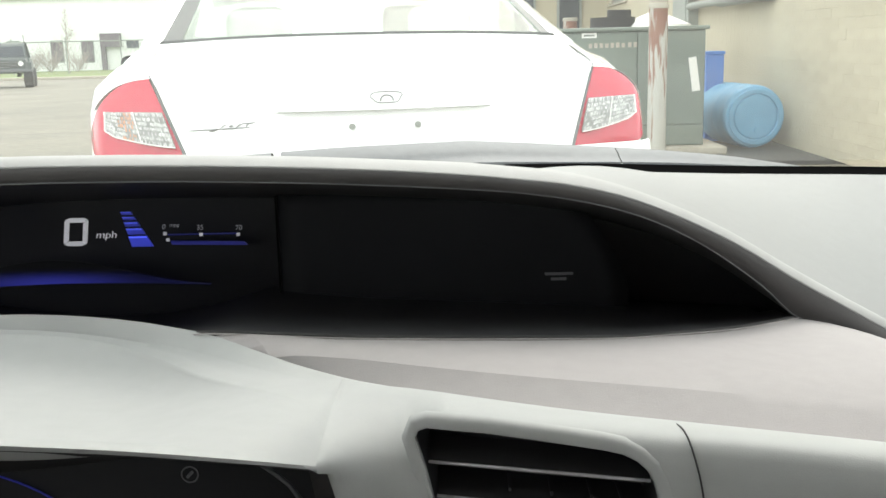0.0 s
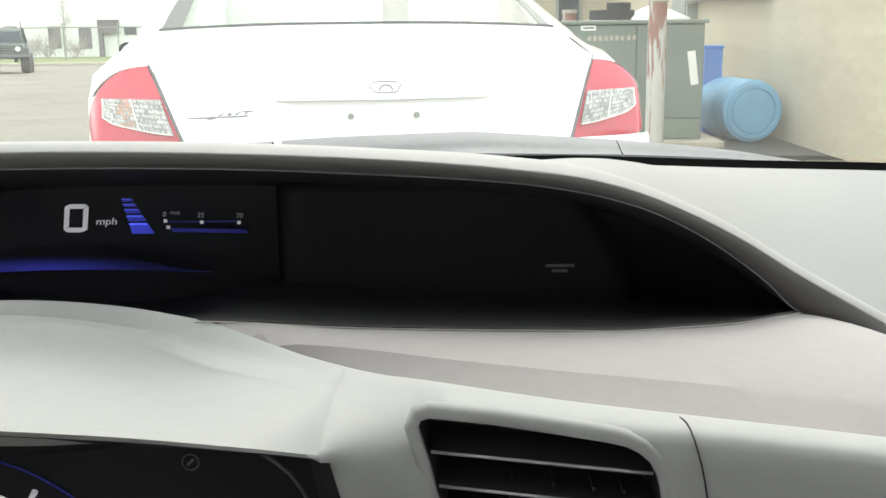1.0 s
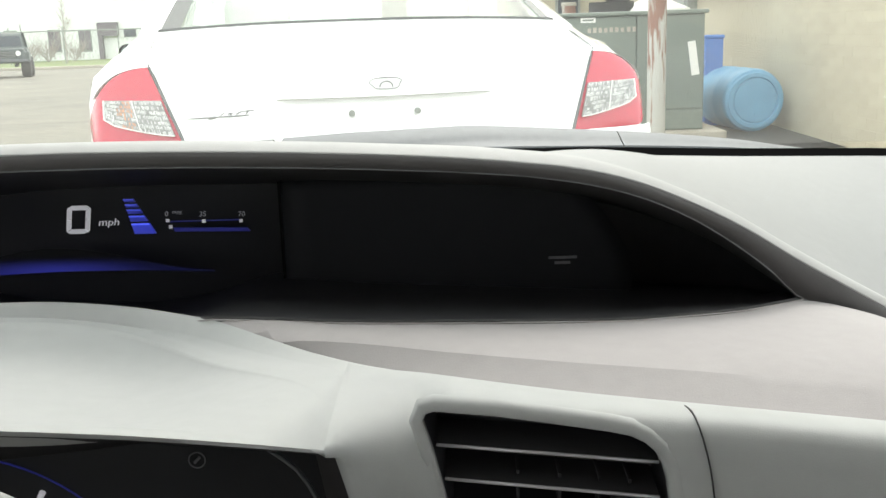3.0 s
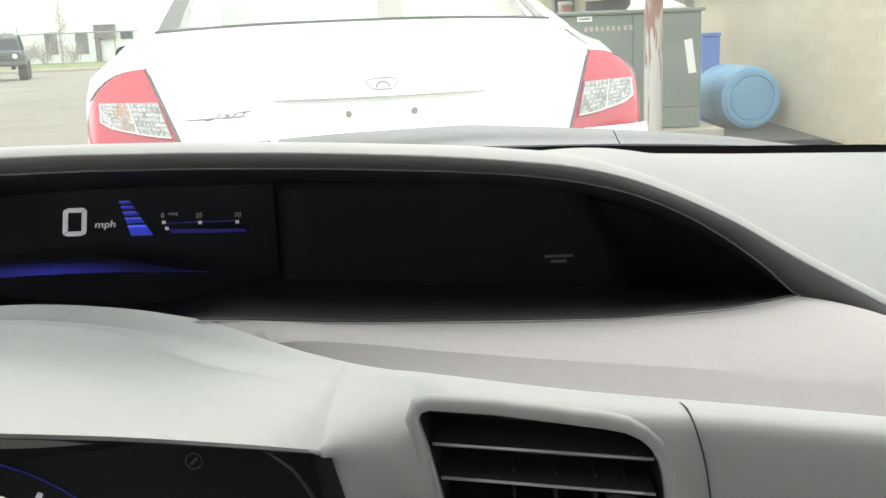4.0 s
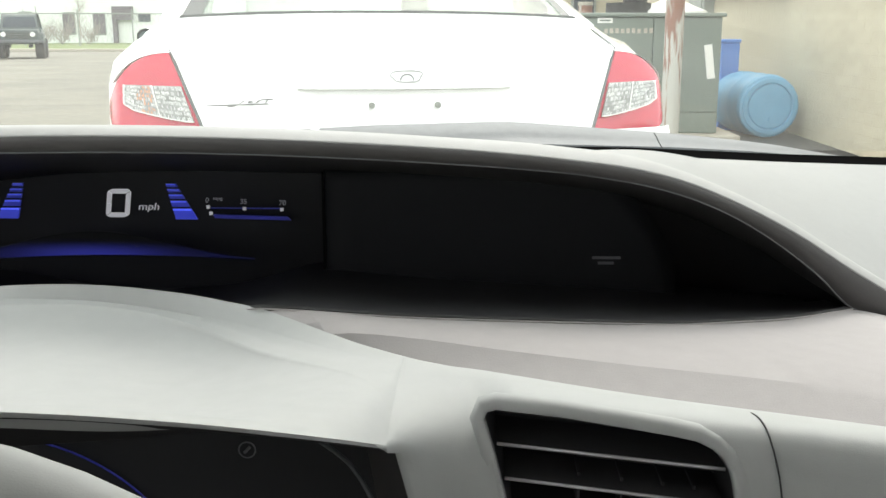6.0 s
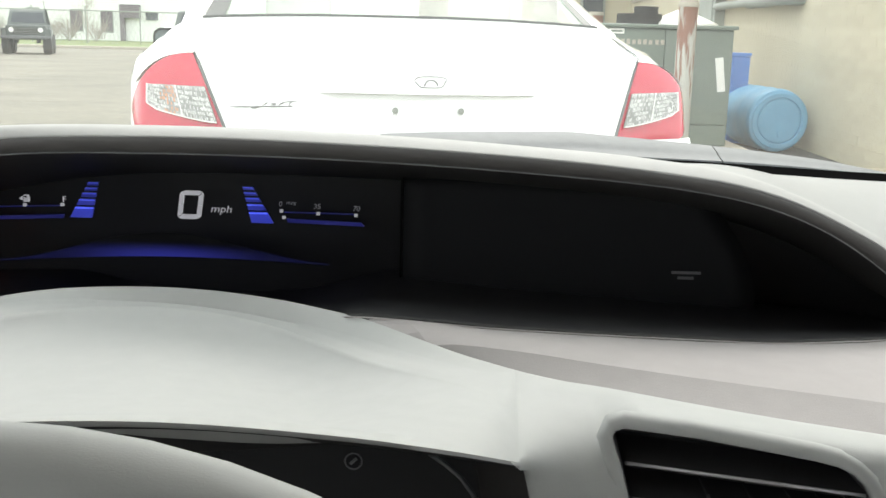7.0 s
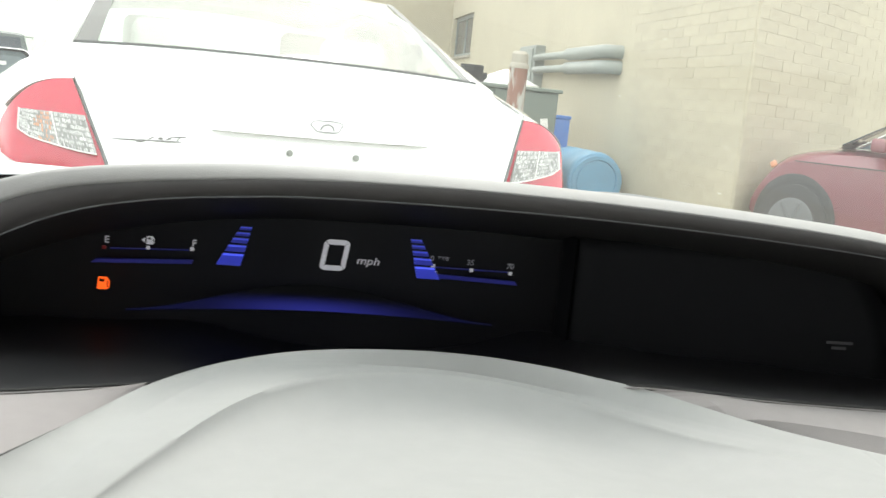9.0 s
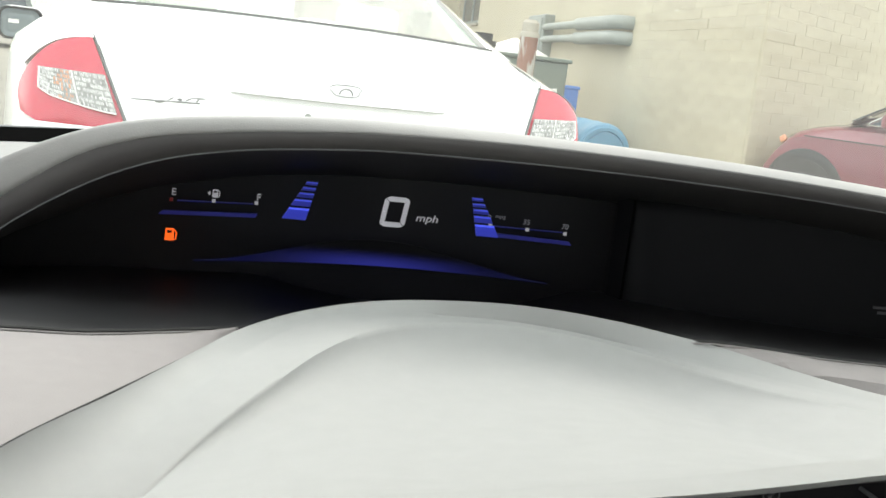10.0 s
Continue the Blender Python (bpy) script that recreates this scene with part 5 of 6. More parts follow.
def build_instruments():
    t = thing("tachometer", "round rev counter with white ticks and a blue ring", "gauge")
    cx, cz, r, y = 0.035, 0.811, 0.109, -0.288
    bm = bmesh.new()
    tube(bm, [(cx + r * math.sin(a), y, cz + r * math.cos(a)) for a in [2 * math.pi * k / 96 for k in range(97)]], 0.0005, 6, caps=False)
    part("blue_ring", bm, M_BLUE_DIM, t)
    for k in range(9):
        a = radians(-125 + 31 * k)
        p0 = Vector((cx + 0.101 * math.sin(a), y, cz + 0.101 * math.cos(a)))
        p1 = Vector((cx + 0.088 * math.sin(a), y, cz + 0.088 * math.cos(a)))
        bm = bmesh.new()
        tube(bm, [p0, p1], [0.0017, 0.0011], 8)
        part("tick", bm, M_WHITE_LIT, t)
        q = Vector((cx + 0.078 * math.sin(a), y, cz + 0.078 * math.cos(a) - 0.004))
        part("number", upright(text_mesh(str(k), 0.013, 0.0003), q.x, q.y, q.z), M_WHITE_LIT, t)
        if k < 8:
            a2 = a + radians(15.5)
            bm = bmesh.new()
            tube(bm, [(cx + 0.094 * math.sin(a2), y, cz + 0.094 * math.cos(a2)), (cx + 0.086 * math.sin(a2), y, cz + 0.086 * math.cos(a2))], 0.0005, 6)
            part("minor_tick", bm, M_GREYTEXT, t)
    part("print_bar", boxed(0.068, 0.082, y - 0.0008, y, 0.926, 0.9275), M_GREYTEXT, t)
    g = thing("warning_icon", "small grey round warning symbol on the instrument panel", "icon")
    bm = bmesh.new()
    tube(bm, [(0.167 + 0.0042 * math.sin(a), -0.289, 0.9145 + 0.0042 * math.cos(a)) for a in [2 * math.pi * k / 28 for k in range(29)]], 0.0004, 6, caps=False)
    part("ring", bm, M_GREYTEXT, g)
    bm = bmesh.new()
    tube(bm, [(0.1655, -0.289, 0.913), (0.1685, -0.289, 0.916)], 0.0008, 6)
    part("needle", bm, M_GREYTEXT, g)
    # curved bright edge at the right of the instrument opening
    bm = bmesh.new()
    tube(bm, spline([(0.205, -0.30, 0.925), (0.221, -0.305, 0.915), (0.234, -0.312, 0.895), (0.243, -0.32, 0.86), (0.248, -0.33, 0.80)], 16), 0.0012, 6)
    part("bezel_edge", bm, M_COWL, DASH, smooth=True)
    rows = []
    for z, x in ((0.938, 0.2485), (0.93, 0.2505), (0.91, 0.256), (0.88, 0.264), (0.82, 0.281), (0.72, 0.31)):
        yy = -0.346 + 0.1 * (0.947 - z) - 0.002
        rows.append([(x + 0.003, yy + 0.004, z), (x, yy, z), (x - 0.001, yy + 0.002, z), (x - 0.012 - (0.944 - z) * 0.05, -0.32, z - 0.005), (x - 0.022 - (0.944 - z) * 0.1, -0.288, z - 0.012)])
    part("recess_cheek", loft(rows), M_LIP, DASH, "dark grey cheek of the instrument opening", smooth=True)


build_instruments()


def build_steering_wheel():
    w = thing("steering_wheel", "light grey leather steering wheel, top of the rim in view", "steering wheel", pose(0.1115, -0.6112, 0.8268, -21.5, 0, 0))
    bm = bmesh.new()
    R, r = 0.2048, 0.0147
    rings = 72
    tube(bm, [(R * math.sin(a), 0, R * math.cos(a)) for a in [math.pi + 2 * math.pi * k / rings for k in range(rings + 1)]], r, 16, caps=False)
    part("rim", bm, M_SILVER, w, smooth=True)
    part("hub", boxed(-0.08, 0.08, -0.02, 0.05, -0.09, 0.06, 0.02, segs=3), M_SILVER, w, smooth=True, angle=50)
    for s in (-1, 1):
        bm = bmesh.new()
        tube(bm, [(s * 0.07, 0.01, 0.01), (s * 0.19, 0.0, 0.015)], 0.018, 10)
        part("spoke", bm, M_SILVER, w, smooth=True)


build_steering_wheel()


# ---- own car: cowl, windscreen, cabin shell ----
def build_cowl():
    c = thing("wiper_cowl", "grey plastic cowl panel below the windscreen", "cowl")
    top = spline([(-0.60, 0.20, 0.985), (-0.40, 0.228, 0.995), (-0.30, 0.235, 1.0005), (-0.20, 0.236, 1.006), (-0.08, 0.230, 1.014), (0.078, 0.212, 1.0245), (0.122, 0.223, 1.026), (0.184, 0.239, 1.028), (0.24, 0.253, 1.0285), (0.297, 0.267, 1.029), (0.315, 0.271, 1.0288), (0.356, 0.282, 1.0255), (0.416, 0.297, 1.020), (0.471, 0.310, 1.015), (0.542, 0.328, 1.007), (0.608, 0.345, 0.998), (0.652, 0.356, 0.990), (0.70, 0.36, 0.982)], 140)
    groups = [[p for p in top if p.x <= 0.1205], [p for p in top if 0.1225 < p.x <= 0.471], [p for p in top if 0.471 < p.x]]
    for i, g in enumerate(groups):
        if i == 2:
            g = [groups[1][-1] + Vector((0.0012, 0.0003, -0.0002))] + g
        rows = []
        for p in g:
            t = min(1.0, max(0.05, (0.66 - p.x) / 0.4))
            low = -0.0115 * t
            w = 1 - 0.8 * min(1.0, max(0.0, (0.115 - p.x) / 0.16))
            rows.append([p + Vector((0, 0.03, -0.02)), p + Vector((0, 0.006, -0.0015)), p, p + Vector((0, -0.010, 0.35 * low)) * w, p + Vector((0, -0.026, 0.9 * low)) * w, p + Vector((0, -0.029, 1.15 * low - 0.0006)) * w, p + Vector((0, -0.05, 1.5 * low - 0.002)) * w, p + Vector((0, -0.06 * w, 1.5 * low - 0.03))])
        part("cowl_section", loft(rows), M_COWL, c, smooth=True, angle=50)
    # black painted band along the bottom of the windscreen
    rows = []
    for k in range(60):
        x = -0.75 + 2.0 * k / 59
        f = far_edge(x)
        w = min(1.0, max(0.0, (0.06 - x) / 0.16))
        rows.append([f + Vector((0, -0.004, -0.03)), f + Vector((0, 0.0, -0.001)), f + Vector((0, 0.030, 0.0042 + 0.006 * w)), f + Vector((0, 0.034, -0.03))])
    part("black_band", loft(rows), M_BAND, c, smooth=True, angle=60)


build_cowl()


def build_cabin():
    sh = thing("windshield", "raked clear windscreen with a faint film of dust", "windshield", kind="structure")
    rows = []
    for j in range(13):
        v = j / 12
        rows.append([(0.30 + u * (0.95 - 0.10 * v), 0.42 - 1.02 * v - 0.10 * u * u, 0.985 + 0.50 * v ** 0.92) for u in [-1 + k / 12 for k in range(25)]])
    p = part("pane", loft(rows), M_SHIELD, sh, smooth=True)
    p.visible_shadow = False
    # unseen shell: header, rails, panels and cloth tones added to block and bounce light
    ca = thing("cabin", "unseen cabin shell that shapes the light: grey cloth headliner and plain walls", "car interior", kind="structure")
    part("headliner", boxed(-0.58, 1.18, -2.6, -0.45, 1.385, 1.415, 0.01), M_CLOTH, ca)
    part("unseen_header", loft([[(-0.55, -0.32, 1.325), (1.15, -0.32, 1.325)], [(-0.56, -0.39, 1.362), (1.16, -0.39, 1.362)], [(-0.58, -0.46, 1.384), (1.18, -0.46, 1.384)]], thick=0.012), M_CLOTH, ca, smooth=True)
    for s in (-1, 1):
        x = 0.30 + s * 0.95
        part("door_panel", boxed(min(x, x + s * 0.06), max(x, x + s * 0.06), -2.5, 0.1, 0.3, 0.98, 0.01), M_WARM, ca)
        bm = bmesh.new()
        tube(bm, [(x + s * 0.06, 0.25, 0.96), (0.30 + s * 0.97, -0.20, 1.20), (0.30 + s * 0.88, -0.46, 1.39)], 0.03, 10)
        part("roof_pillar", bm, M_CLOTH, ca, smooth=True)
        part("unseen_roof_rail", boxed(min(0.30 + s * 0.84, 0.30 + s * 0.92), max(0.30 + s * 0.84, 0.30 + s * 0.92), -2.5, -0.46, 1.335, 1.385, 0.015), M_CLOTH, ca)
        part("unseen_quarter", boxed(min(x, x + s * 0.05), max(x, x + s * 0.05), -2.5, -2.1, 0.98, 1.385, 0.01), M_CLOTH, ca)
        bm = bmesh.new()
        tube(bm, [(x, -1.45, 0.96), (0.30 + s * 0.86, -1.5, 1.39)], 0.045, 10)
        part("door_pillar", bm, M_CLOTH, ca, smooth=True)
    part("unseen_rear_header", boxed(-0.56, 1.16, -2.56, -2.5, 1.32, 1.385, 0.01), M_CLOTH, ca)
    part("rear_wall", boxed(-0.64, 1.24, -2.55, -2.5, 0.3, 0.96), M_OWNSEAT, ca)
    part("floor", boxed(-0.64, 1.24, -2.5, 0.2, 0.26, 0.3), M_OWNSEAT, ca)
    for x in (0.035, 0.73):
        part("seat_back", boxed(x - 0.25, x + 0.25, -1.35, -1.2, 0.5, 1.12, 0.05, segs=3), M_OWNSEAT, ca, smooth=True, angle=50)
        part("seat_base", boxed(x - 0.25, x + 0.25, -1.3, -0.85, 0.38, 0.55, 0.05, segs=3), M_OWNSEAT, ca, smooth=True, angle=50)


build_cabin()


# ---- parked cars, far building ----
def build_truck():
    t = thing("old_pickup_truck", "dark green old square-nosed off-road truck parked facing the lot", "truck", pose(-17.10, 37.5, 0, 0, 0, 20))
    part("cab", boxed(-0.78, 0.78, 1.0, 2.6, 0.55, 1.12, 0.05), M_TRUCK, t)
    part("bonnet", boxed(-0.72, 0.72, 0.0, 1.1, 0.55, 1.10, 0.06), M_TRUCK, t)
    rows = [[(x * hw, y, z) for x in (-1, -0.6, 0, 0.6, 1)] for y, z, hw in ((1.05, 1.12, 0.74), (1.32, 1.62, 0.66), (1.5, 1.70, 0.64), (2.5, 1.70, 0.64), (2.6, 1.12, 0.74))]
    part("cab_top", loft(rows), M_TRUCK, t, smooth=True, angle=40)
    part("windscreen", loft([[(-0.62, 1.075, 1.18), (0.62, 1.075, 1.18)], [(-0.55, 1.29, 1.58), (0.55, 1.29, 1.58)]], thick=0.02), M_WINDOW, t, "dark windscreen")
    part("grille", boxed(-0.46, 0.46, -0.03, 0.02, 0.76, 1.0, 0.02), M_RUBBER, t)
    part("bumper", boxed(-0.92, 0.92, -0.22, -0.06, 0.60, 0.70, 0.02), M_COWL, t)
    for z in (0.79, 0.85, 0.91, 0.97):
        part("grille_bar", boxed(-0.42, 0.42, -0.045, -0.03, z - 0.008, z + 0.008), M_PIPE, t)
    for s in (-1, 1):
        part("leaf_spring", boxed(s * 0.4 - 0.05, s * 0.4 + 0.05, 0.0, 1.0, 0.42, 0.55, 0.01), M_RUBBER, t)
    for s in (-1, 1):
        bm = bmesh.new()
        disc(bm, (s * 0.52, -0.01, 0.92), (0, -1, 0), 0.095, 0.04, 18)
        part("headlamp", bm, M_WHITE, t)
        part("wing", boxed(s * 0.76 - 0.14, s * 0.76 + 0.14, 0.05, 1.1, 0.60, 0.98, 0.05), M_TRUCK, t)
        for y in (0.5, 2.3):
            bm = bmesh.new()
            tube(bm, [(s * 0.56, y, 0.38), (s * 0.59, y, 0.38), (s * 0.88, y, 0.38), (s * 0.91, y, 0.38)], [0.31, 0.38, 0.38, 0.31], 22)
            part("wheel", bm, M_TYRE, t, smooth=True, angle=50)
    bm = bmesh.new()
    tube(bm, [(0.7, 1.1, 1.1), (0.62, 1.05, 2.0)], 0.012, 6)
    part("aerial", bm, M_RUBBER, t)


build_truck()


def build_red_pickup():
    r = thing("red_car", "red car parked beside the old truck, partly in view", "car", pose(-18.55, 35.2, 0, 0, 0, 20))
    part("body", boxed(-0.9, 0.9, 0, 4.2, 0.35, 0.95, 0.1, segs=3), M_MAROON, r, smooth=True, angle=50)
    part("cabin", boxed(-0.75, 0.75, 1.2, 3.4, 0.95, 1.45, 0.12, segs=3), M_MAROON, r, smooth=True, angle=50)
    part("bumper", boxed(-0.85, 0.85, -0.08, 0.05, 0.36, 0.6, 0.03), M_WHITE, r)
    for s in (-1, 1):
        for y in (0.8, 3.4):
            bm = bmesh.new()
            disc(bm, (s * 0.72, y, 0.32), (s, 0, 0), 0.32, 0.2, 20)
            part("wheel", bm, M_TYRE, r)


build_red_pickup()


def build_suv():
    v = thing("dark_suv", "dark grey sport utility vehicle parked across the lot, seen from behind", "car", pose(-8.55, 31.0, 0, 0, 0, 14))
    rows = []
    for y, z0, z1, hw in ((0.0, 0.45, 1.0, 0.80), (0.1, 0.4, 1.1, 0.88), (1.0, 0.35, 1.1, 0.92), (3.2, 0.35, 1.08, 0.92), (4.4, 0.4, 0.95, 0.86), (4.5, 0.5, 0.8, 0.8)):
        rows.append([(-hw + 0.05, y, z0), (-hw, y, 0.6), (-hw, y, z1 - 0.1), (-hw + 0.08, y, z1), (hw - 0.08, y, z1), (hw, y, z1 - 0.1), (hw, y, 0.6), (hw - 0.05, y, z0)])
    part("body", loft(rows, closed=True), M_TRUCK, v, smooth=True, angle=40)
    part("tail", boxed(-0.82, 0.82, -0.04, 0.06, 0.45, 1.1, 0.04), M_TRUCK, v)
    rows = [[(-hw, y, z), (-hw * 0.6, y, z + 0.03), (hw * 0.6, y, z + 0.03), (hw, y, z)] for y, z, hw in ((-0.02, 1.08, 0.84), (0.22, 1.6, 0.7), (0.5, 1.66, 0.68), (2.6, 1.62, 0.68), (3.3, 1.05, 0.8))]
    part("roof", loft(rows), M_TRUCK, v, smooth=True, angle=40)
    part("rear_window", loft([[(-0.66, -0.005, 1.16), (0.66, -0.005, 1.16)], [(-0.58, 0.17, 1.55), (0.58, 0.17, 1.55)]], thick=0.01), M_WINDOW, v, "pale reflecting rear window")
    part("bumper", boxed(-0.88, 0.88, -0.16, 0.0, 0.42, 0.62, 0.04), M_WHITE, v, "pale reflecting bumper")
    for s in (-1, 1):
        part("tail_lamp", boxed(s * 0.80 - 0.07, s * 0.80 + 0.07, -0.07, 0.1, 0.78, 1.12, 0.02), M_REDLAMP, v)
        for y in (0.8, 3.6):
            bm = bmesh.new()
            disc(bm, (s * 0.7, y, 0.36), (s, 0, 0), 0.36, 0.22, 22)
            part("wheel", bm, M_TYRE, v)
    part("plate", boxed(-0.16, 0.16, -0.06, -0.045, 0.72, 0.86), M_WHITE, v)


build_suv()


def build_maroon_sedan():
    c = thing("maroon_car", "maroon car parked beside the corner of the block wall", "car", pose(3.88, 7.16, 0, 0, 0, -45) @ Matrix.Diagonal((0.86, 0.86, 0.99, 1)))
    # x runs from nose to tail, y to the far side
    wide = 1.55
    sil = [(-0.05, 0.42, 0.56), (0.0, 0.37, 0.65), (0.08, 0.33, 0.75), (0.18, 0.30, 0.855), (0.28, 0.28, 0.912), (0.42, 0.28, 0.95), (0.6, 0.28, 0.978), (0.9, 0.28, 1.00), (2.4, 0.28, 1.02), (3.4, 0.28, 1.03), (4.0, 0.30, 0.98), (4.2, 0.4, 0.85), (4.25, 0.5, 0.7)]

    def tuck(x):
        """How far the side draws in towards nose and tail."""
        return 0.9 * max(0.0, 0.32 - x) ** 2 + 0.12 * max(0, (x - 3.9) / 0.35) ** 2
    rows = []
    for x, z0, z1 in sil:
        ins = tuck(x)
        sh = min(z1 - 0.05, 0.88)
        half = [(ins + 0.05, z0), (ins + 0.005, min(sh - 0.10, 0.50)), (ins, min(sh - 0.05, 0.70)), (ins + 0.004, sh - 0.012), (ins + 0.018, sh), (ins + 0.05, z1 - 0.035), (ins + 0.13, z1 - 0.008), (ins + 0.34, z1 + 0.012)]
        rows.append([(x, y, z) for y, z in half] + [(x, wide / 2, z1 + 0.03)] + [(x, wide - y, z) for y, z in half[::-1]])
    part("body", loft(rows), M_MAROON, c, smooth=True, angle=40)
    rows = [[(x, y0, z), (x + 0.02, y0 + 0.10, z + 0.025), (x + 0.02, wide - y0 - 0.10, z + 0.025), (x, wide - y0, z)] for x, y0, z in ((0.66, 0.08, 0.975), (1.02, 0.15, 1.17), (1.40, 0.22, 1.36), (1.7, 0.25, 1.42), (2.6, 0.25, 1.45), (3.3, 0.22, 1.34), (3.9, 0.16, 1.02))]
    part("roof", loft(rows), M_MAROON, c, smooth=True, angle=40)
    part("windscreen", loft([[(0.72, 0.2, 1.03), (0.72, wide - 0.2, 1.03)], [(1.38, 0.34, 1.378), (1.38, wide - 0.34, 1.378)]], thick=0.01), M_WINDOW, c, "reflecting windscreen")
    part("side_window", loft([[(0.92, 0.070, 1.025), (2.0, 0.060, 1.035), (3.3, 0.085, 1.05)], [(1.46, 0.205, 1.335), (2.1, 0.225, 1.375), (3.1, 0.205, 1.32)]], thick=0.01), M_WINDOW, c, "dark side window with a bright frame")
    bm = bmesh.new()
    tube(bm, [(0.88, 0.060, 1.018), (1.16, 0.125, 1.18), (1.46, 0.196, 1.345), (2.1, 0.215, 1.385)], 0.010, 8)
    tube(bm, [(0.88, 0.058, 1.018), (2.0, 0.050, 1.028), (3.3, 0.075, 1.043)], 0.009, 8)
    part("window_trim", bm, M_CHROME, c, smooth=True)
    part("headlamp", boxed(-0.03, 0.03, -0.012, 0.03, -0.026, 0.026, 0.012, segs=3, m=pose(0.155, 0.030, 0.825, 0, -32, -12)), M_AMBER, c, "pale amber lamp at the front corner", smooth=True, angle=50)
    part("door_line", boxed(0.36, 3.6, -0.006, 0.02, 0.868, 0.876), M_LIP, c)
    part("wing_mirror", boxed(1.05, 1.19, -0.16, 0.03, 1.01, 1.12, 0.03, segs=3), M_MAROON, c, smooth=True)
    for x in (0.41, 3.05):
        for y in (0.0, wide - 0.2):
            out = -1 if y < 0.5 else 1
            face = y if y < 0.5 else y + 0.2
            ring = []
            for k in range(41):
                a = radians(-22 + 224 * k / 40)
                row = []
                for rr, lift in ((0.30, 0.003), (0.345, 0.005), (0.395, 0.007), (0.405, -0.004)):
                    px = x + rr * math.cos(a)
                    dy = tuck(px)
                    row.append((px, face + out * lift - out * dy, 0.365 + rr * math.sin(a)))
                ring.append(row)
            part("wheel_arch", loft(ring), M_TYRE, c, "dark wheel arch", smooth=True)
            bm = bmesh.new()
            tube(bm, [(x, face + out * 0.03, 0.345), (x, face + out * 0.022, 0.345), (x, face - out * 0.17, 0.345), (x, face - out * 0.18, 0.345)], [0.285, 0.335, 0.335, 0.29], 36)
            wh = part("wheel", bm, M_TYRE, c, "dusty grey tyre", smooth=True, angle=50)
            bm = bmesh.new()
            disc(bm, (x, face + out * 0.034, 0.345), (0, out, 0), 0.225, 0.012, 32, 0.2)
            for k in range(7):
                a = 2 * math.pi * k / 7 + 0.3
                tube(bm, [(x, face + out * 0.042, 0.345), (x + 0.2 * math.cos(a), face + out * 0.04, 0.345 + 0.2 * math.sin(a))], 0.018, 8)
            part("rim", bm, M_COWL, wh, smooth=True, angle=40)


build_maroon_sedan()


def build_far_building():
    b = thing("far_building", "long low white building with tall dark windows and a doorway", "building", pose(0, 0, 0), kind="structure")
    y = 72.0
    bm = bmesh.new()
    box(bm, -70, -15, y, y + 12, 0.1, 5.2)
    part("wall", bm, M_FARWALL, b)
    part("roof", boxed(-70.3, -14.7, y - 0.3, y + 12.3, 5.2, 5.5, 0.05), M_FARWALL, b)
    for x0, x1, z0, z1 in ((-32.6, -31.62, 0.72, 2.15), (-29.41, -28.49, 0.72, 2.1), (-27.19, -26.27, 0.68, 2.05), (-35.6, -34.6, 0.72, 2.1), (-38.6, -37.6, 0.72, 2.1), (-41.6, -40.6, 0.72, 2.1)):
        w = part("window", boxed(x0, x1, y - 0.05, y + 0.1, z0, z1 * 1.05 + 0.1, 0.01), M_PIPE, b)
        part("pane", boxed(x0 + 0.05, (x0 + x1) / 2 - 0.02, y - 0.08, y - 0.05, z0 + 0.1, z1 * 1.05), M_DOOR, w)
        part("pane", boxed((x0 + x1) / 2 + 0.02, x1 - 0.05, y - 0.08, y - 0.05, z0 + 0.1, z1 * 1.05), M_DOOR, w)
    d = part("doorway", boxed(-25.67, -24.24, y - 0.4, y + 0.05, 1.75, 2.70), M_DOOR, b, "dark lintel over the doorway")
    part("door_post", boxed(-25.67, -25.38, y - 0.35, y + 0.04, 0.1, 1.75), M_DOOR, d)
    part("window", boxed(-23.87, -23.0, y - 0.08, y + 0.05, 1.64, 2.18), M_WINDOW, b)


build_far_building()


def build_fence():
    f = thing("chain_link_fence", "thin metal fence with posts and top rail along the grass", "fence", kind="structure")
    y = 58.0
    bm = bmesh.new()
    tube(bm, [(-60, y, 2.05), (-14, y, 1.98)], 0.035, 6)
    part("rail", bm, M_PIPE, f)
    for k in range(14):
        x = -58 + 3.2 * k
        bm = bmesh.new()
        tube(bm, [(x, y, 0.1), (x, y, 2.25)], 0.04, 6)
        part("post", bm, M_PIPE, f)
    # wires, too fine to count
    bm = bmesh.new()
    for k in range(160):
        x = -58 + 0.28 * k
        tube(bm, [(x, y, 0.15), (x + 0.9, y, 2.0)], 0.006, 3, caps=False)
        tube(bm, [(x + 0.9, y, 0.15), (x, y, 2.0)], 0.006, 3, caps=False)
    tagged(part("mesh_wire", bm, M_PIPE, f), kind="stuff")


build_fence()


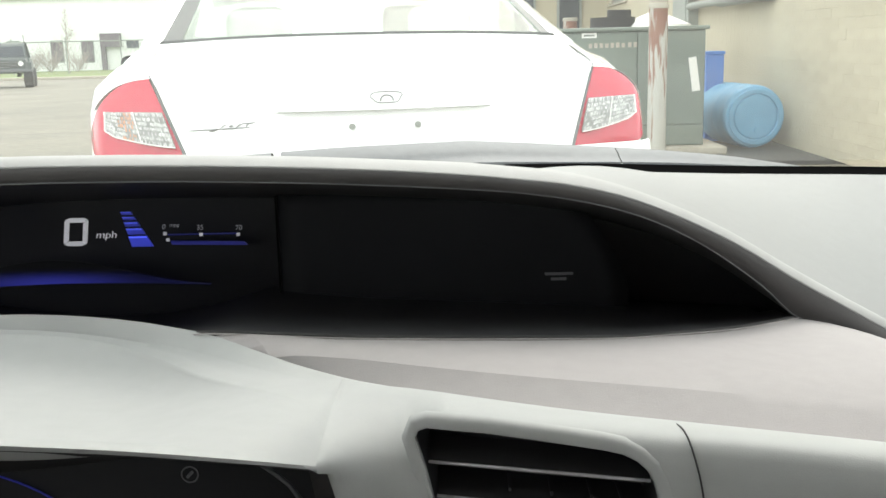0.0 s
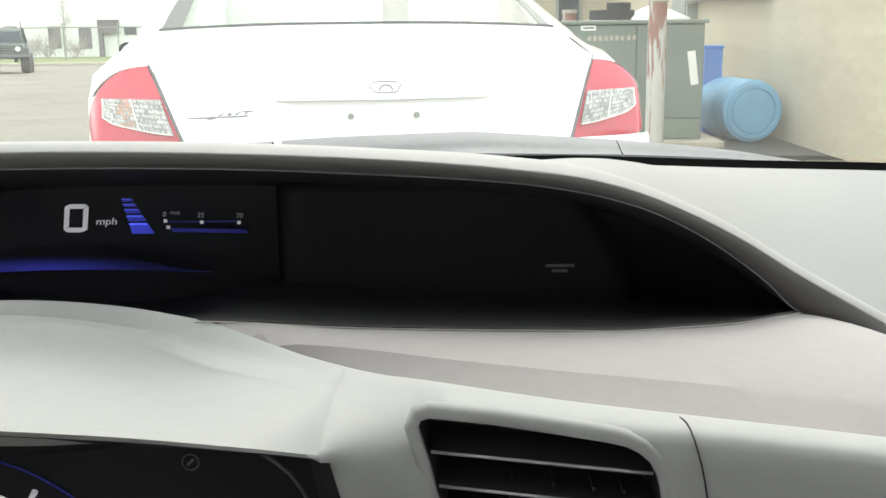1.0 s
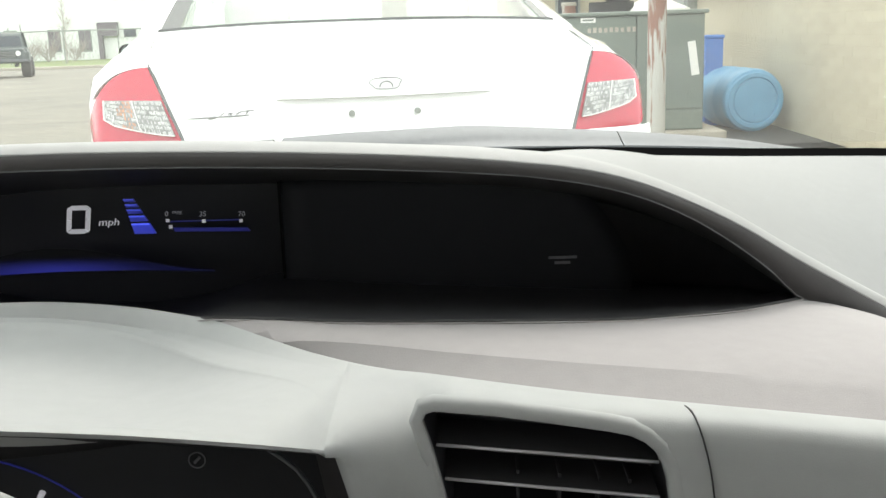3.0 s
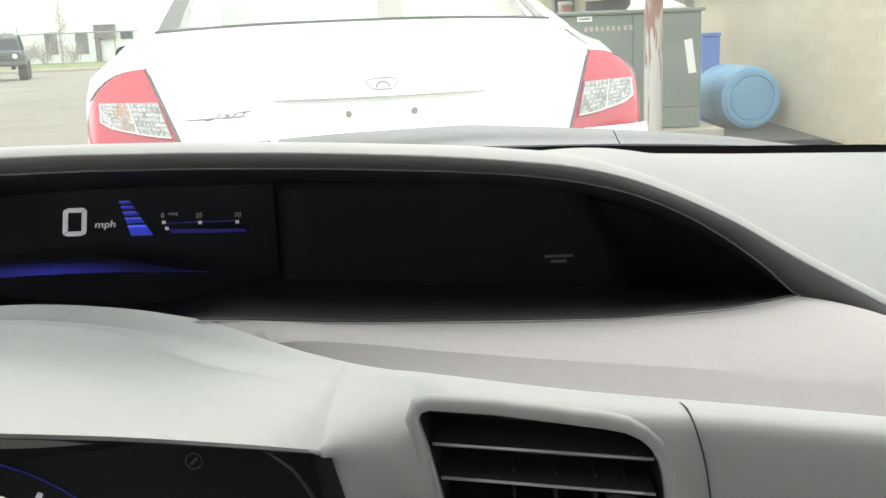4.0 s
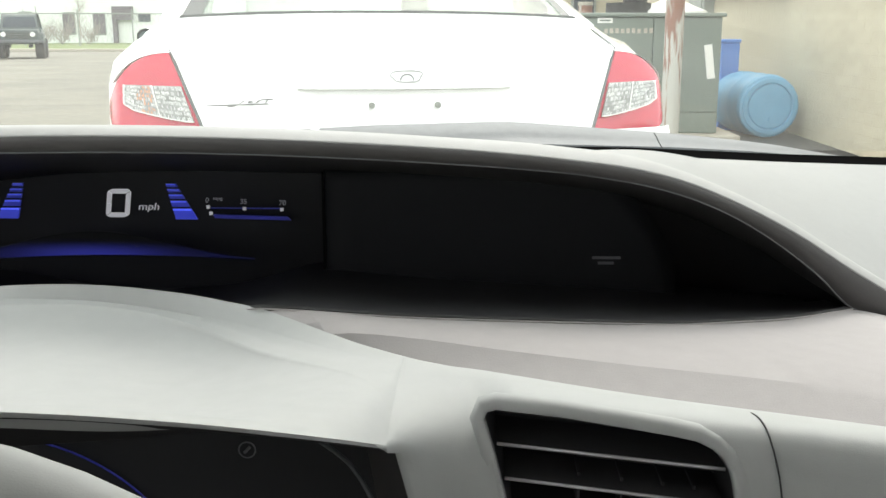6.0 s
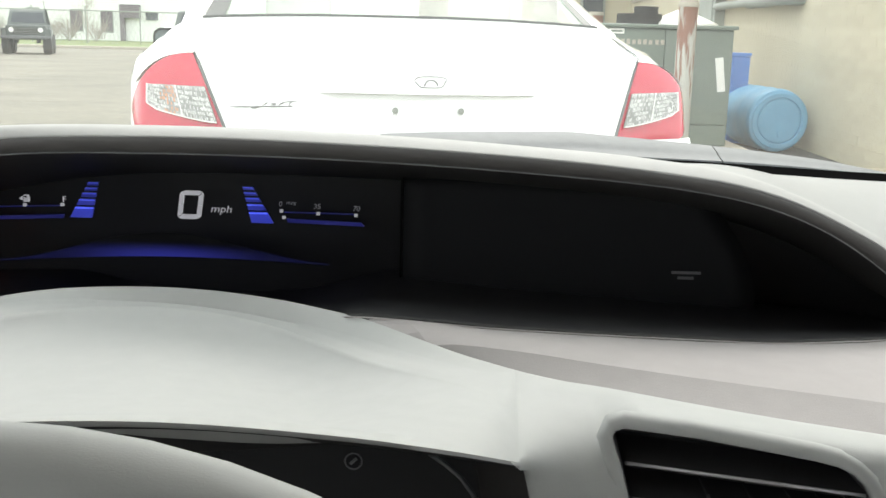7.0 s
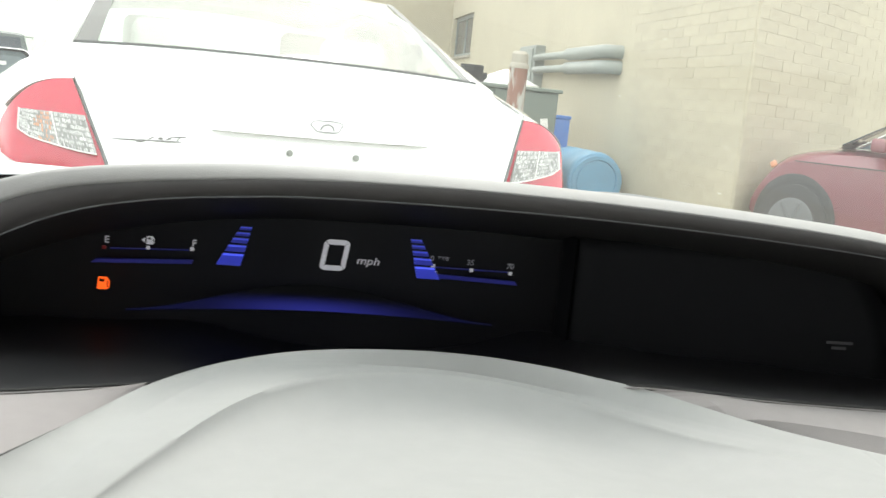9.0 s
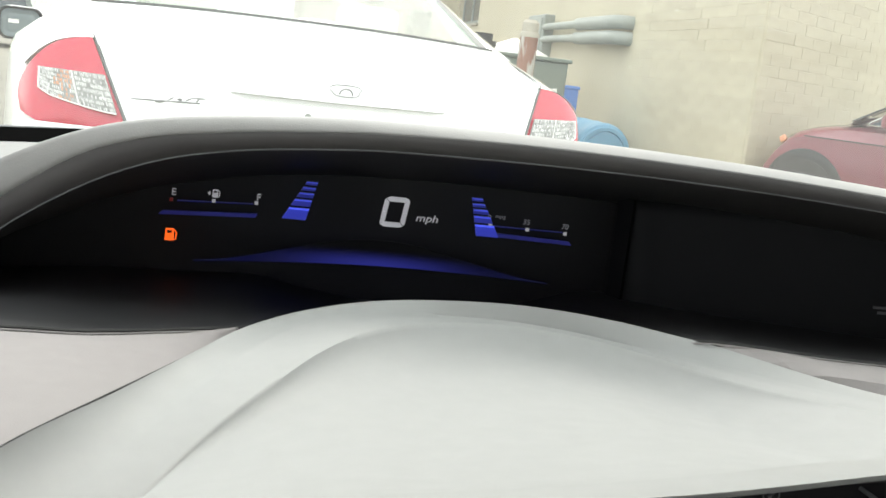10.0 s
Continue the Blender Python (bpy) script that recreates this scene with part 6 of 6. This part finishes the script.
def build_plant(name, label, x, y, h, spread, seed, trunk, count):
    t = thing(name, label, "tree" if trunk else "shrub", pose(x, y, 0.1))
    rng = random.Random(seed)
    bm = bmesh.new()
    if trunk:
        tube(bm, [(0, 0, 0), (0.02, 0, h * 0.5), (0, 0, h)], [0.035, 0.024, 0.008], 8)
    part("trunk" if trunk else "stems", bm if trunk else _stems(bm, rng, h, spread), M_BARK, t)
    bm = bmesh.new()
    for k in range(count):
        if trunk:
            z0 = h * (0.25 + 0.72 * rng.random())
            a = rng.uniform(0, 6.28)
            l = spread * (0.3 + 0.7 * rng.random()) * (1.15 - z0 / h)
            p0 = Vector((0, 0, z0))
        else:
            a = rng.uniform(0, 6.28)
            p0 = Vector((rng.uniform(-0.3, 0.3) * spread, rng.uniform(-0.3, 0.3) * spread, h * rng.uniform(0.1, 0.5)))
            l = spread * rng.uniform(0.3, 0.7)
        p1 = p0 + Vector((math.cos(a) * l, math.sin(a) * l, l * rng.uniform(0.7, 1.5)))
        tube(bm, [p0, (p0 + p1) / 2 + Vector((0, 0, -0.05 * l)), p1], [0.012, 0.008, 0.004], 4, caps=False)
        for j in range(3):
            q = p0.lerp(p1, rng.uniform(0.4, 0.95))
            e = q + Vector((rng.uniform(-1, 1), rng.uniform(-1, 1), rng.uniform(0.3, 1.2))) * l * 0.35
            tube(bm, [q, e], [0.006, 0.003], 3, caps=False)
    part("twigs", bm, M_BARK, t)


def _stems(bm, rng, h, spread):
    for k in range(14):
        a = rng.uniform(0, 6.28)
        tube(bm, [(0, 0, 0), (math.cos(a) * spread * 0.4, math.sin(a) * spread * 0.4, h * 0.6), (math.cos(a) * spread * 0.6, math.sin(a) * spread * 0.6, h)], [0.02, 0.014, 0.006], 4)
    return bm


build_plant("bare_tree", "slim bare tree without leaves on the grass strip", -23.5, 60.0, 3.9, 1.0, 5, True, 70)
for i, (x, y) in enumerate(((-28.3, 66), (-27.1, 66), (-25.3, 66), (-32.0, 66))):
    build_plant("bare_shrub", "leafless twiggy shrub in front of the white building", x, y, 1.3, 1.5, 20 + i, False, 60)


def build_paint_chips():
    """Small bare patches along the joints, where the paint has come off."""
    rng = random.Random(11)
    for k in range(16):
        x, z = 16.6 - 6.0 * rng.random() ** 1.4, 0.1 * rng.randint(2, 22)
        l, h = rng.uniform(0.05, 0.18), rng.uniform(0.003, 0.007)
        pts = [(x + l * (0.5 + 0.5 * math.cos(a)) * rng.uniform(0.8, 1.0), z + h * math.sin(a) * rng.uniform(0.6, 1.0)) for a in [2 * math.pi * j / 9 for j in range(9)]]
        bm = extrude_outline(pts, 0.002)
        bmesh.ops.translate(bm, vec=(0, -0.0065, 0), verts=bm.verts)
        part("paint_chip", bm, M_CHIP, WALL_A)


build_paint_chips()


# ---- single blocks of the wall, nearest to the camera ----
def lay_blocks(wall, length, height, limit, openings=(), at_start=False):
    full, half = block_mesh(0.4), block_mesh(0.2)
    made = []
    rest = bmesh.new()
    rows = int(height / 0.1)
    for r in range(rows):
        x = 0.4 if r % 2 else 0.2
        sizes = [(0.0, x)]
        while x + 0.4 <= length:
            sizes.append((x, 0.4))
            x += 0.4
        if not at_start:
            sizes = [(length - a - w, w) for a, w in sizes]
        for x0, w in sizes:
            z = 0.1 * r
            if any(o[0] - 0.05 < x0 + w and x0 < o[1] + 0.05 and o[2] - 0.05 < z + 0.1 and z < o[3] + 0.05 for o in openings):
                continue
            made.append((x0, z, w))
    made.sort(key=lambda q: abs(q[0] - (0 if at_start else length)) + (2.0 if q[1] > 2.9 else 0))
    for x0, z, w in made[:limit]:
        ob = new("block", full if w > 0.3 else half)
        ob.parent = wall
        ob.location = (x0, -0.0026 + random.uniform(-0.001, 0.001), z)
    for x0, z, w in made[limit:]:
        v = [rest.verts.new((a, b, c)) for a in (x0 + 0.0025, x0 + w - 0.0025) for b in (-0.0024, 0.012) for c in (z + 0.0025, z + 0.0975)]
        for f in ((0, 4, 5, 1), (0, 1, 3, 2), (4, 6, 7, 5), (1, 5, 7, 3), (0, 2, 6, 4)):
            rest.faces.new([v[i] for i in f])
    tagged(part("further_blocks", rest, M_BLOCK, wall), kind="stuff")


lay_blocks(WALL_A, 16.75, 6.0, 290, openings=((0.3, 3.0, 2.02, 2.95),))
lay_blocks(WALL_B, 14.0, 6.0, 200, at_start=True)
